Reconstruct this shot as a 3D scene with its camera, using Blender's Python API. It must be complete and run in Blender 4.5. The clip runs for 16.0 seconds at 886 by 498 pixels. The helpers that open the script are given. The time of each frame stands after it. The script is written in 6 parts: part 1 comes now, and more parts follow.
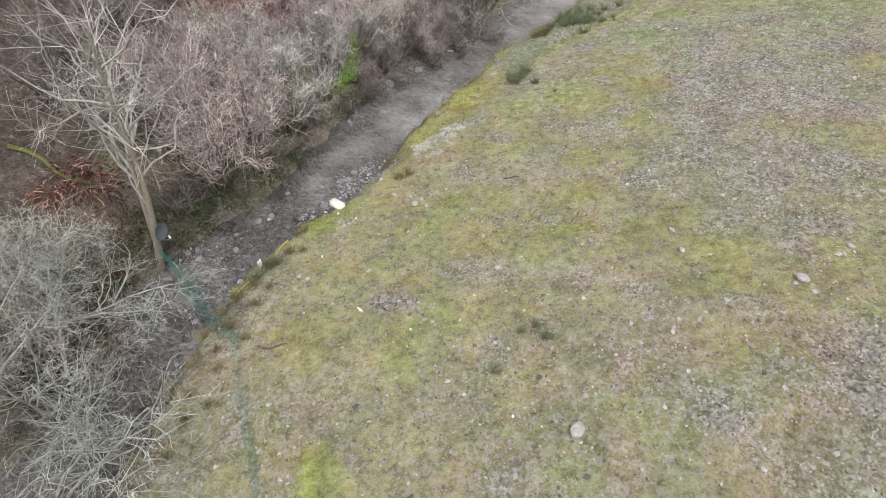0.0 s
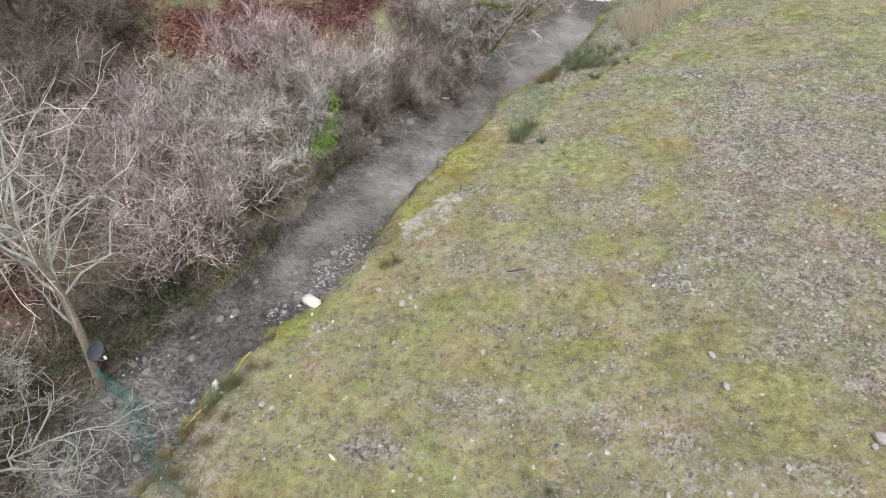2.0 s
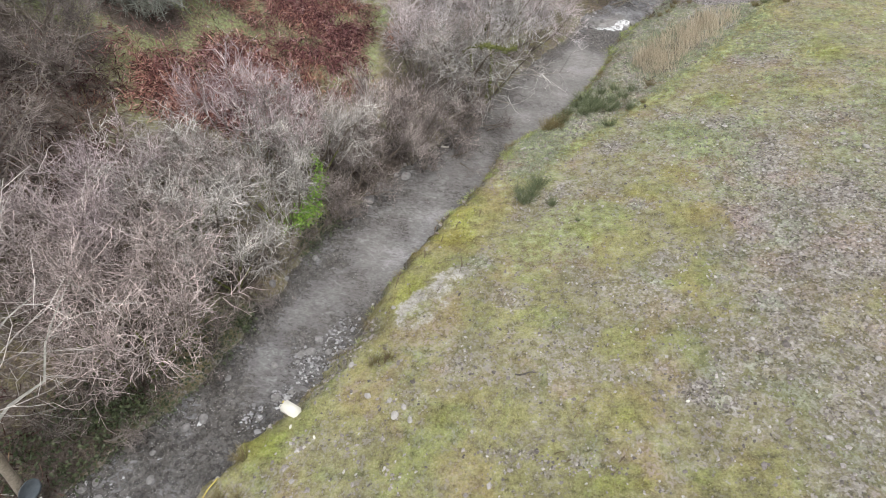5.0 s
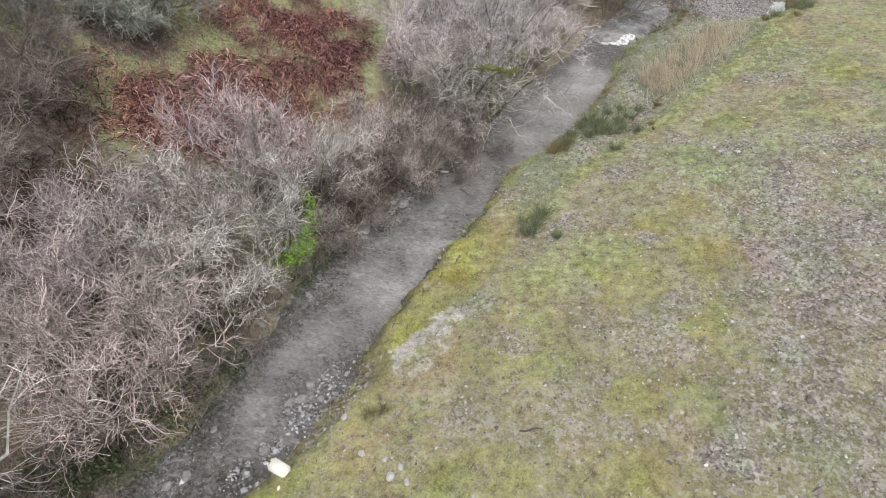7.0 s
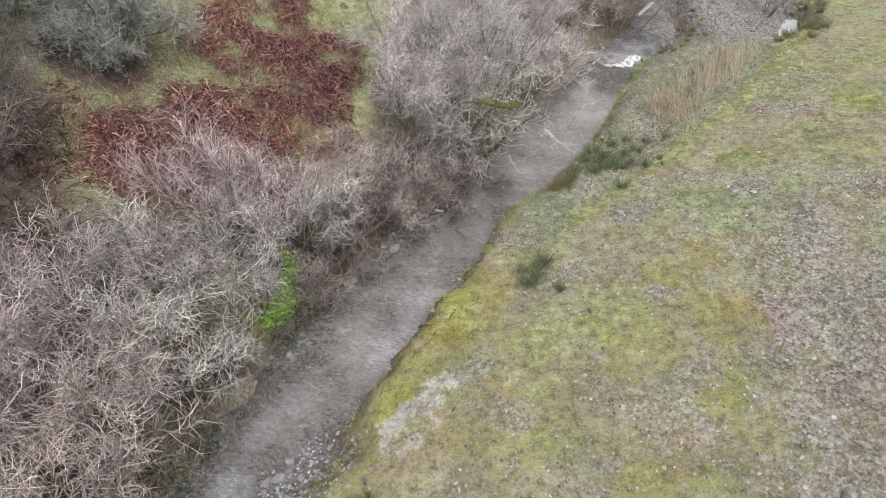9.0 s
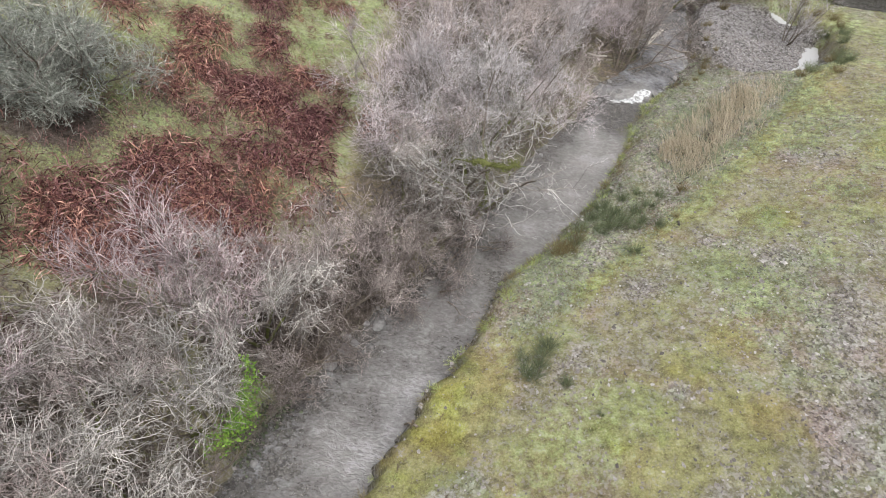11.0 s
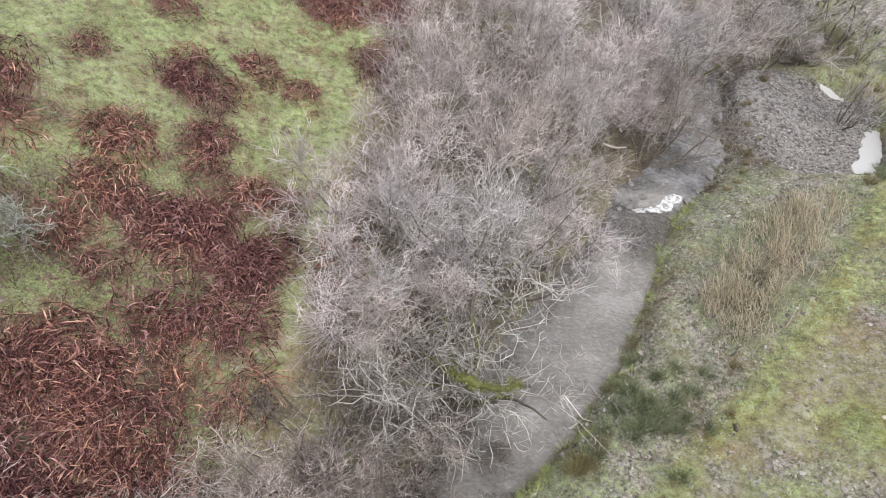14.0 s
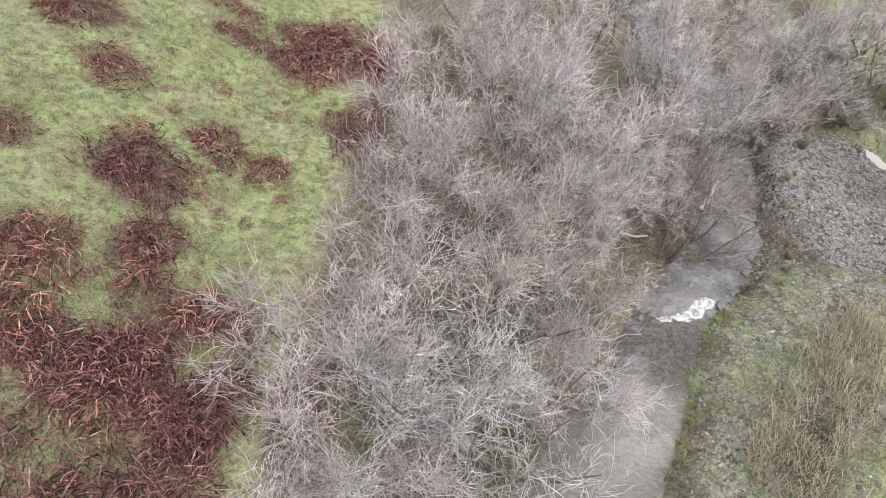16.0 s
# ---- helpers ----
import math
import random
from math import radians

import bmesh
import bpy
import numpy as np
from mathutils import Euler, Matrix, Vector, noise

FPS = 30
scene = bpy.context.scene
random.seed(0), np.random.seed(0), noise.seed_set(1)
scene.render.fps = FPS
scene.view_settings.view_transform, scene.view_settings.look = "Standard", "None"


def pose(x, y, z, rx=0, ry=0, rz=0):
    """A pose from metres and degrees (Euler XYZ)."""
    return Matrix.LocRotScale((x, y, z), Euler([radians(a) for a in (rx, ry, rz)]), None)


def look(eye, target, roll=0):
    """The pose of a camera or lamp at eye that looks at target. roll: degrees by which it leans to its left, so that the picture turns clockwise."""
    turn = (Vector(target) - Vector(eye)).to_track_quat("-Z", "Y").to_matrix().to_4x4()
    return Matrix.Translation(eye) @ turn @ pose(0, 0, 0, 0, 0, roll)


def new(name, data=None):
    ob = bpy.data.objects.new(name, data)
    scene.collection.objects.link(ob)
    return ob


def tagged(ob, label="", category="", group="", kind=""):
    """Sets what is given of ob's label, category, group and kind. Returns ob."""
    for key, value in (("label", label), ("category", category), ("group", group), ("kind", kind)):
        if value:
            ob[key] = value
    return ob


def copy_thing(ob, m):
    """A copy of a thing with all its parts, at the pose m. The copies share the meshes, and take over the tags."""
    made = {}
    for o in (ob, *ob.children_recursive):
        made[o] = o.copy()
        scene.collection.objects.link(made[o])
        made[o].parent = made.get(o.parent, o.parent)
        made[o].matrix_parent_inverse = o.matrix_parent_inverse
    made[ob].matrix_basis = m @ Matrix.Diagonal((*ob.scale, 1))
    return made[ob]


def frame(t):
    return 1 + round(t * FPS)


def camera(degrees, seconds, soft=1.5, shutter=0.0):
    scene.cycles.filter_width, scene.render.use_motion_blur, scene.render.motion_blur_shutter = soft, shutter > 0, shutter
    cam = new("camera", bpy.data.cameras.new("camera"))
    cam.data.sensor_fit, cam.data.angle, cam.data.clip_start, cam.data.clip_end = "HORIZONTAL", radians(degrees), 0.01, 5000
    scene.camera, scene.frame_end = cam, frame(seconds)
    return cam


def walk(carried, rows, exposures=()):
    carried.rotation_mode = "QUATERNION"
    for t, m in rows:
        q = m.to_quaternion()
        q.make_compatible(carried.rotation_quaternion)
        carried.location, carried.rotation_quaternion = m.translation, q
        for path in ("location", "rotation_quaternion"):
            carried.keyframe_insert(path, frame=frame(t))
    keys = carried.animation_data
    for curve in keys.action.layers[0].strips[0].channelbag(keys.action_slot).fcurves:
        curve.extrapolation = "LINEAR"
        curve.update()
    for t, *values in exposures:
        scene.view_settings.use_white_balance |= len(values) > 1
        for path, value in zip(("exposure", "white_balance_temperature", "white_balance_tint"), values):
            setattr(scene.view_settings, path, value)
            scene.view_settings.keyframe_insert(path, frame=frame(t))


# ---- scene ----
cam = camera(73.0, 16.0, soft=1.0)
PATH = [
    (0, 0, 0, 15, 40.73, -7.12, 4.09),
    (0.5, -0.001, 1.408, 14.91, 40.75, -7.12, 4.1),
    (1, -0.018, 2.626, 14.824, 40.75, -7.15, 4.1),
    (1.5, -0.038, 3.69, 14.758, 40.77, -7.15, 4.1),
    (2, -0.077, 4.603, 14.701, 40.76, -7.17, 4.08),
    (2.5, -0.113, 5.421, 14.671, 40.75, -7.17, 4.06),
    (3, -0.15, 6.129, 14.655, 40.76, -7.17, 4.04),
    (3.5, -0.178, 6.743, 14.638, 40.74, -7.18, 4.02),
    (4, -0.211, 7.328, 14.615, 40.74, -7.18, 4.01),
    (6.5, -0.4, 9.463, 14.579, 40.7, -7.13, 3.96),
    (7, -0.389, 9.894, 14.565, 40.71, -7.13, 3.96),
    (7.5, -0.38, 10.391, 14.552, 40.7, -7.12, 3.94),
    (8, -0.367, 10.937, 14.535, 40.69, -7.12, 3.94),
    (8.5, -0.347, 11.561, 14.512, 40.7, -7.12, 3.93),
    (9, -0.33, 12.234, 14.482, 40.71, -7.11, 3.91),
    (11.5, -0.222, 16.758, 14.233, 40.75, -7.07, 3.87),
    (12, -0.214, 17.948, 14.184, 40.75, -7.05, 3.85),
    (12.5, -0.183, 19.229, 14.124, 40.76, -7.04, 3.84),
    (13, -0.131, 20.553, 14.051, 40.79, -7.03, 3.84),
    (13.5, -0.067, 21.998, 13.968, 40.81, -7, 3.84),
    (14, -0.045, 23.443, 13.895, 40.79, -7, 3.83),
    (14.5, -0.028, 24.871, 13.822, 40.79, -6.98, 3.82),
    (15, -0.018, 26.228, 13.746, 40.82, -7.02, 3.81),
    (15.5, -0.003, 27.514, 13.689, 40.83, -7.02, 3.8),
    (16, 0, 28.676, 13.633, 40.84, -7.02, 3.8),
]
walk(cam, [(t, pose(*p)) for t, *p in PATH])

# ---- world, sun ----
world = bpy.data.worlds.new("overcast_sky")
scene.world = world
world.use_nodes = True
wn = world.node_tree.nodes
wn.clear()
sky = wn.new("ShaderNodeTexSky")
sky.sky_type, sky.sun_disc = "NISHITA", False
sky.sun_elevation, sky.sun_rotation = radians(70), radians(170)
sky.air_density, sky.dust_density, sky.ozone_density = 1.0, 4.0, 1.0
grey = wn.new("ShaderNodeHueSaturation")
grey.inputs["Saturation"].default_value = 0.22
back = wn.new("ShaderNodeBackground")
back.inputs["Strength"].default_value = 0.15
wout = wn.new("ShaderNodeOutputWorld")
world.node_tree.links.new(sky.outputs[0], grey.inputs["Color"])
world.node_tree.links.new(grey.outputs[0], back.inputs["Color"])
world.node_tree.links.new(back.outputs[0], wout.inputs["Surface"])
sun = new("sun", bpy.data.lights.new("sun", "SUN"))
sun.data.energy, sun.data.angle, sun.data.color = 1.15, radians(28), (1.0, 0.98, 0.965)
sun.matrix_basis = look((2, -10, 28), (0, 0, 0))
scene.view_settings.exposure = 0.35

# ---- materials ----


class Nodes:
    """Short hand for a node material."""

    def __init__(self, name):
        self.mat = bpy.data.materials.new(name)
        self.mat.use_nodes = True
        self.t = self.mat.node_tree
        self.t.nodes.clear()
        self.out = self.t.nodes.new("ShaderNodeOutputMaterial")

    def add(self, kind, **inputs):
        n = self.t.nodes.new(kind)
        for k, v in inputs.items():
            self.set(n.inputs[k.replace("_", " ")], v)
        return n

    def set(self, socket, v):
        if isinstance(v, bpy.types.NodeSocket):
            self.t.links.new(v, socket)
        else:
            socket.default_value = v

    def place(self):
        return self.t.nodes.new("ShaderNodeNewGeometry").outputs["Position"]

    def noise(self, scale, detail=4.0, rough=0.6, vec=None, dist=0.0):
        n = self.add("ShaderNodeTexNoise", Scale=scale, Detail=detail, Roughness=rough, Distortion=dist)
        self.set(n.inputs["Vector"], vec if vec else self.place())
        return n.outputs["Fac"]

    def ramp(self, fac, *stops):
        n = self.add("ShaderNodeValToRGB", Fac=fac)
        el = n.color_ramp.elements
        while len(el) < len(stops):
            el.new(0.5)
        for e, (p, c) in zip(el, stops):
            e.position = p
            e.color = (*c, 1) if not isinstance(c, (int, float)) else (c, c, c, 1)
        return n.outputs["Color"]

    def mix(self, fac, a, b, mode="MIX"):
        n = self.t.nodes.new("ShaderNodeMix")
        n.data_type, n.blend_type = "RGBA", mode
        for sock, v in ((n.inputs[0], fac), (n.inputs[6], a), (n.inputs[7], b)):
            if isinstance(v, tuple) and len(v) == 3:
                v = (*v, 1)
            self.set(sock, v)
        return n.outputs[2]

    def math(self, op, a, b=0.0, clamp=False):
        n = self.t.nodes.new("ShaderNodeMath")
        n.operation, n.use_clamp = op, clamp
        self.set(n.inputs[0], a)
        self.set(n.inputs[1], b)
        return n.outputs[0]

    def island(self):
        return self.t.nodes.new("ShaderNodeNewGeometry").outputs["Random Per Island"]

    def each(self):
        return self.t.nodes.new("ShaderNodeObjectInfo").outputs["Random"]

    def bump(self, height, strength=0.5, distance=0.02):
        return self.add("ShaderNodeBump", Height=height, Strength=strength, Distance=distance).outputs["Normal"]

    def finish(self, colour, rough=0.8, normal=None, spec=0.3, metal=0.0):
        if isinstance(colour, tuple) and len(colour) == 3:
            colour = (*colour, 1)
        b = self.add("ShaderNodeBsdfPrincipled", Base_Color=colour, Roughness=rough, Metallic=metal)
        b.inputs["Specular IOR Level"].default_value = spec
        if normal:
            self.set(b.inputs["Normal"], normal)
        self.t.links.new(b.outputs[0], self.out.inputs["Surface"])
        self.bsdf = b
        return self.mat


def ground_material():
    n = Nodes("ground_cover")
    za = n.t.nodes.new("ShaderNodeVertexColor")
    za.layer_name = "zone_a"
    zb = n.t.nodes.new("ShaderNodeVertexColor")
    zb.layer_name = "zone_b"
    sa = n.add("ShaderNodeSeparateColor", Color=za.outputs["Color"])
    sb = n.add("ShaderNodeSeparateColor", Color=zb.outputs["Color"])
    fine = n.noise(10, 5, 0.75)
    mid = n.noise(3.2, 6, 0.75)
    big = n.noise(0.8, 4, 0.6)
    tiny = n.noise(17, 5, 0.8)
    chip = n.add("ShaderNodeTexVoronoi", Vector=n.place(), Scale=8.5, Randomness=1.0)
    chip2 = n.add("ShaderNodeTexVoronoi", Vector=n.place(), Scale=17.0, Randomness=1.0)
    chips = n.add("ShaderNodeSeparateColor", Color=chip.outputs["Color"]).outputs[0]
    chips2 = n.add("ShaderNodeSeparateColor", Color=chip2.outputs["Color"]).outputs[1]
    flake = n.math("ADD", n.math("MULTIPLY", chips, 0.5), n.math("MULTIPLY", chips2, 0.5))
    # thin mossy turf over shale
    turf = n.ramp(n.mix(0.4, mid, tiny), (0.38, (0.155, 0.138, 0.085)), (0.46, (0.295, 0.275, 0.158)), (0.54, (0.40, 0.378, 0.222)), (0.64, (0.56, 0.535, 0.385)))
    turf = n.mix(n.ramp(flake, (0.52, 0.0), (0.75, 0.9)), turf, (0.45, 0.412, 0.365))
    stony = n.ramp(n.mix(0.45, flake, tiny), (0.30, (0.12, 0.105, 0.096)), (0.44, (0.29, 0.262, 0.235)), (0.58, (0.415, 0.38, 0.348)), (0.72, (0.61, 0.575, 0.535)))
    moss = n.ramp(n.mix(0.5, mid, tiny), (0.39, (0.17, 0.155, 0.06)), (0.47, (0.312, 0.303, 0.13)), (0.54, (0.43, 0.42, 0.18)), (0.63, (0.58, 0.56, 0.31)))
    grass = n.ramp(n.mix(0.4, mid, tiny), (0.40, (0.12, 0.125, 0.065)), (0.47, (0.30, 0.36, 0.165)), (0.54, (0.47, 0.57, 0.265)), (0.64, (0.70, 0.75, 0.47)))
    silt = n.ramp(n.mix(0.5, mid, fine), (0.38, (0.27, 0.245, 0.21)), (0.5, (0.52, 0.492, 0.452)), (0.62, (0.72, 0.695, 0.66)))
    # leaf litter, its dark tones deepened to stand in for shade under bushes
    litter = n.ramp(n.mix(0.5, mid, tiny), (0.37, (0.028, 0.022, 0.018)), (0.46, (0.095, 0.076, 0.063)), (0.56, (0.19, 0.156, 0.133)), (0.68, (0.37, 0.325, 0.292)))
    # rust-brown bracken floor, with the shade between fronds painted into its darker tones
    rusty = n.ramp(n.mix(0.5, mid, tiny), (0.38, (0.03, 0.018, 0.016)), (0.47, (0.085, 0.052, 0.043)), (0.56, (0.17, 0.115, 0.092)), (0.68, (0.38, 0.30, 0.235)))
    bed = n.ramp(n.mix(0.5, flake, n.noise(4, 5, 0.7)), (0.32, (0.05, 0.045, 0.041)), (0.47, (0.17, 0.158, 0.147)), (0.62, (0.40, 0.385, 0.37)))
    edge = n.math("MULTIPLY", n.math("SUBTRACT", mid, 0.5), 2.3)
    edge = n.math("ADD", edge, n.math("MULTIPLY", n.math("SUBTRACT", fine, 0.5), 1.5))

    def zone(s):
        return n.math("MULTIPLY", n.math("SUBTRACT", n.math("ADD", s, edge), 0.28), 2.0, clamp=True)

    def some(f, most):
        return n.math("MULTIPLY", f, most)
    c = turf
    c = n.mix(zone(sa.outputs[1]), c, stony)
    c = n.mix(some(zone(sa.outputs[0]), 0.85), c, moss)
    deep = n.ramp(n.mix(0.5, mid, tiny), (0.39, (0.18, 0.165, 0.05)), (0.47, (0.325, 0.335, 0.098)), (0.54, (0.45, 0.465, 0.145)), (0.62, (0.61, 0.615, 0.275)))
    c = n.mix(n.math("MULTIPLY", n.math("SUBTRACT", n.math("ADD", sa.outputs[0], n.math("MULTIPLY", edge, 0.35)), 0.98), 3.5, clamp=True), c, deep)
    c = n.mix(n.ramp(n.noise(0.42, 4, 0.65), (0.5, 0.0), (0.62, 0.75)), c, n.mix(1.0, c, (1.08, 0.93, 0.93), "MULTIPLY"))
    c = n.mix(n.ramp(n.noise(0.55, 4, 0.65, None, 0.7), (0.5, 0.0), (0.62, 0.75)), c, n.mix(1.0, c, (0.90, 1.04, 0.86), "MULTIPLY"))
    grass = n.mix(n.ramp(n.noise(1.1, 5, 0.7, None, 0.5), (0.46, 0.0), (0.62, 0.7)), grass, n.ramp(n.mix(0.5, mid, tiny), (0.39, (0.13, 0.105, 0.06)), (0.5, (0.36, 0.33, 0.19)), (0.63, (0.58, 0.53, 0.36))))
    c = n.mix(some(zone(sa.outputs[2]), 0.9), c, grass)
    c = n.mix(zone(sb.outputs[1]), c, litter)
    c = n.mix(some(zone(za.outputs["Alpha"]), 0.92), c, rusty)
    c = n.mix(zone(sb.outputs[0]), c, silt)
    c = n.mix(n.math("MULTIPLY", sb.outputs[2], 1.0, clamp=True), c, bed)
    c = n.mix(1.0, c, n.ramp(big, (0.35, 0.66), (0.65, 0.90)), "MULTIPLY")
    h = n.math("ADD", n.math("MULTIPLY", mid, 0.6), n.math("ADD", n.math("MULTIPLY", fine, 0.6), n.math("MULTIPLY", flake, 0.25)))
    return n.finish(c, 0.92, n.bump(h, 0.8, 0.11), 0.2)


def water_material():
    """Shallow, slightly murky running water: the bed shows through, small waves lie across the flow. Ripple glints, sky
    sheen and bank reflection are put into its colour.
    """
    n = Nodes("stream_water")
    pos = n.add("ShaderNodeMapping", Vector=n.place(), Rotation=(0, 0, radians(12)), Scale=(1.0, 1.6, 1.0)).outputs[0]
    flow = n.add("ShaderNodeMapping", Vector=n.place(), Rotation=(0, 0, radians(-58)), Scale=(0.7, 1.3, 1.0)).outputs[0]
    rip = n.noise(2.4, 4, 0.6, pos, 1.6)
    rip2 = n.noise(7.0, 3, 0.6, pos, 0.5)
    depth = n.noise(0.5, 4, 0.6)
    streak = n.noise(1.3, 3, 0.55, flow, 0.4)
    wave = n.math("ADD", rip, n.math("MULTIPLY", rip2, 0.3))
    murk_sheen = n.t.nodes.new("ShaderNodeVertexColor")
    murk_sheen.layer_name = "murk_sheen"
    both = n.add("ShaderNodeSeparateColor", Color=murk_sheen.outputs["Color"])
    murk_sheen = both.outputs[0]
    # light and dark ripple reflections, drawn as colour noise
    ripple_glints = n.noise(4.4, 3, 0.6, pos, 1.1)
    silty_sky = n.ramp(n.mix(0.5, n.mix(0.5, depth, streak), ripple_glints), (0.38, (0.24, 0.226, 0.213)), (0.5, (0.305, 0.29, 0.278)), (0.62, (0.375, 0.363, 0.355)))
    clean_glints = n.ramp(n.mix(0.5, n.mix(0.5, depth, streak), ripple_glints), (0.40, (0.065, 0.060, 0.056)), (0.5, (0.13, 0.123, 0.119)), (0.58, (0.215, 0.209, 0.207)), (0.66, (0.42, 0.415, 0.42)))
    colour = n.mix(murk_sheen, clean_glints, silty_sky)
    # grey-blue sky sheen, mixed in as colour by the second channel
    colour = n.mix(both.outputs[1], colour, n.ramp(n.mix(0.5, ripple_glints, streak), (0.42, (0.20, 0.20, 0.212)), (0.5, (0.29, 0.29, 0.305)), (0.6, (0.43, 0.43, 0.45))))
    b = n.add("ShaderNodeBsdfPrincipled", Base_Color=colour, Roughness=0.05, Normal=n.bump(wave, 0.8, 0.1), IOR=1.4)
    b.inputs["Specular IOR Level"].default_value = 1.0
    clear = n.add("ShaderNodeBsdfTransparent", Color=(0.80, 0.78, 0.74, 1))
    m = n.add("ShaderNodeMixShader", Fac=n.math("MULTIPLY", n.ramp(n.mix(0.35, depth, rip2), (0.40, 0.7), (0.56, 0.97)), n.math("ADD", n.math("MULTIPLY", murk_sheen, 0.35), 0.65)))
    n.t.links.new(clear.outputs[0], m.inputs[1])
    n.t.links.new(b.outputs[0], m.inputs[2])
    n.t.links.new(m.outputs[0], n.out.inputs["Surface"])
    return n.mat


def pool_material():
    n = Nodes("still_water")
    # the white of the mirrored sky is put into the base colour
    b = n.add("ShaderNodeBsdfPrincipled", Base_Color=(0.58, 0.58, 0.585, 1), Roughness=0.05, IOR=1.33, Normal=n.bump(n.noise(6, 2), 0.06, 0.02))
    b.inputs["Specular IOR Level"].default_value = 1.0
    n.t.links.new(b.outputs[0], n.out.inputs["Surface"])
    return n.mat


def plain(name, lo, hi, scale=20, rough=0.8, bump=0.3, spec=0.3, metal=0.0, by="noise"):
    """A material between two colours, by grain, by piece or by object."""
    n = Nodes(name)
    g = n.noise(scale, 5, 0.7)
    if by == "island":
        f = n.mix(0.65, g, n.island())
    elif by == "each":
        f = n.mix(0.6, g, n.each())
    else:
        f = n.ramp(g, (0.25, 0.0), (0.75, 1.0))
    c = n.mix(f, lo, hi)
    return n.finish(c, rough, n.bump(g, bump, 0.02) if bump else None, spec, metal)


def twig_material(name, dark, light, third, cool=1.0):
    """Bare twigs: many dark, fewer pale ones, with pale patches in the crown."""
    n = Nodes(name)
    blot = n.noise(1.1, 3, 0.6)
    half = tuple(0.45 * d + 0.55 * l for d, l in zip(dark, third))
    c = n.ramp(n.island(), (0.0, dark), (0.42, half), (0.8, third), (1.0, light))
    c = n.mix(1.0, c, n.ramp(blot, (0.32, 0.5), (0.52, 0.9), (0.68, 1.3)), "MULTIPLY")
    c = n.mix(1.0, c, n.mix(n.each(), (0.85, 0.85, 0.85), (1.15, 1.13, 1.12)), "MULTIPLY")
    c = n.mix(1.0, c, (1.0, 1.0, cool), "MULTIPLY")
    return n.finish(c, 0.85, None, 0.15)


def stone_material(name, stops):
    n = Nodes(name)
    c = n.ramp(n.island(), *stops)
    c = n.mix(1.0, c, n.ramp(n.noise(14, 4, 0.7), (0.3, 0.65), (0.7, 1.2)), "MULTIPLY")
    return n.finish(c, 0.85, n.bump(n.noise(60, 3), 0.3, 0.01), 0.3)


GROUND = ground_material()
WATER = water_material()
POOL_WATER = pool_material()


def foam_material():
    n = Nodes("foam")
    flow = n.add("ShaderNodeMapping", Vector=n.place(), Rotation=(0, 0, radians(-58)), Scale=(0.8, 1.2, 1.0)).outputs[0]
    holes = n.noise(6, 4, 0.65, flow, 0.6)
    b = n.add("ShaderNodeBsdfPrincipled", Base_Color=n.ramp(holes, (0.32, (0.62, 0.63, 0.64)), (0.5, (0.85, 0.86, 0.87))), Roughness=0.5)
    m = n.add("ShaderNodeMixShader", Fac=n.ramp(holes, (0.32, 0.05), (0.6, 0.8)))
    n.t.links.new(n.add("ShaderNodeBsdfTransparent").outputs[0], m.inputs[1])
    n.t.links.new(b.outputs[0], m.inputs[2])
    n.t.links.new(m.outputs[0], n.out.inputs["Surface"])
    return n.mat


FOAM = foam_material()
TWIG_PINK = twig_material("twigs_pinkish", (0.17, 0.135, 0.122), (0.88, 0.81, 0.775), (0.71, 0.61, 0.59))
TWIG_GREY = twig_material("twigs_grey", (0.17, 0.15, 0.133), (0.82, 0.78, 0.74), (0.63, 0.58, 0.55))
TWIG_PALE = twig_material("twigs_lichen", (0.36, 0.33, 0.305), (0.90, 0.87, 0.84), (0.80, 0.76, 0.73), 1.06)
TWIG_DUN = twig_material("twigs_dun", (0.12, 0.10, 0.09), (0.72, 0.65, 0.62), (0.51, 0.445, 0.42))
TWIG_GROVE = twig_material("twigs_grove", (0.38, 0.325, 0.305), (0.92, 0.86, 0.84), (0.84, 0.755, 0.73), 1.06)
TWIG_MAUVE = twig_material("twigs_mauve", (0.17, 0.13, 0.132), (0.87, 0.80, 0.81), (0.70, 0.59, 0.605))
TWIG_ASH = twig_material("twigs_ash_grey", (0.15, 0.14, 0.125), (0.90, 0.875, 0.835), (0.71, 0.68, 0.645))
TWIG_BUFF = twig_material("twigs_buff", (0.33, 0.275, 0.235), (0.88, 0.82, 0.77), (0.76, 0.68, 0.62), 1.06)
TWIG_BROWN = twig_material("twigs_brown", (0.07, 0.058, 0.052), (0.48, 0.435, 0.41), (0.27, 0.23, 0.213))
TWIG_OLIVE = twig_material("twigs_olive", (0.15, 0.16, 0.135), (0.70, 0.72, 0.665), (0.47, 0.495, 0.44))
BARK = plain("bark_grey_brown", (0.07, 0.056, 0.043), (0.26, 0.22, 0.18), 16, 0.9, 0.6)
LIMB = plain("limb_bark", (0.11, 0.096, 0.084), (0.40, 0.36, 0.325), 3, 0.9, 0.3)
BARK_LICHEN = plain("bark_ash_grey", (0.20, 0.195, 0.175), (0.60, 0.585, 0.53), 5, 0.85, 0.4)
BARK_PALE = plain("bark_pale", (0.17, 0.14, 0.105), (0.46, 0.405, 0.335), 12, 0.85, 0.4)
MOSS = plain("moss_on_bark", (0.06, 0.065, 0.025), (0.24, 0.255, 0.085), 25, 0.95, 0.6)
IVY = plain("ivy_leaves", (0.05, 0.12, 0.02), (0.29, 0.46, 0.07), 8, 0.55, 0.0, 0.4, 0.0, "island")
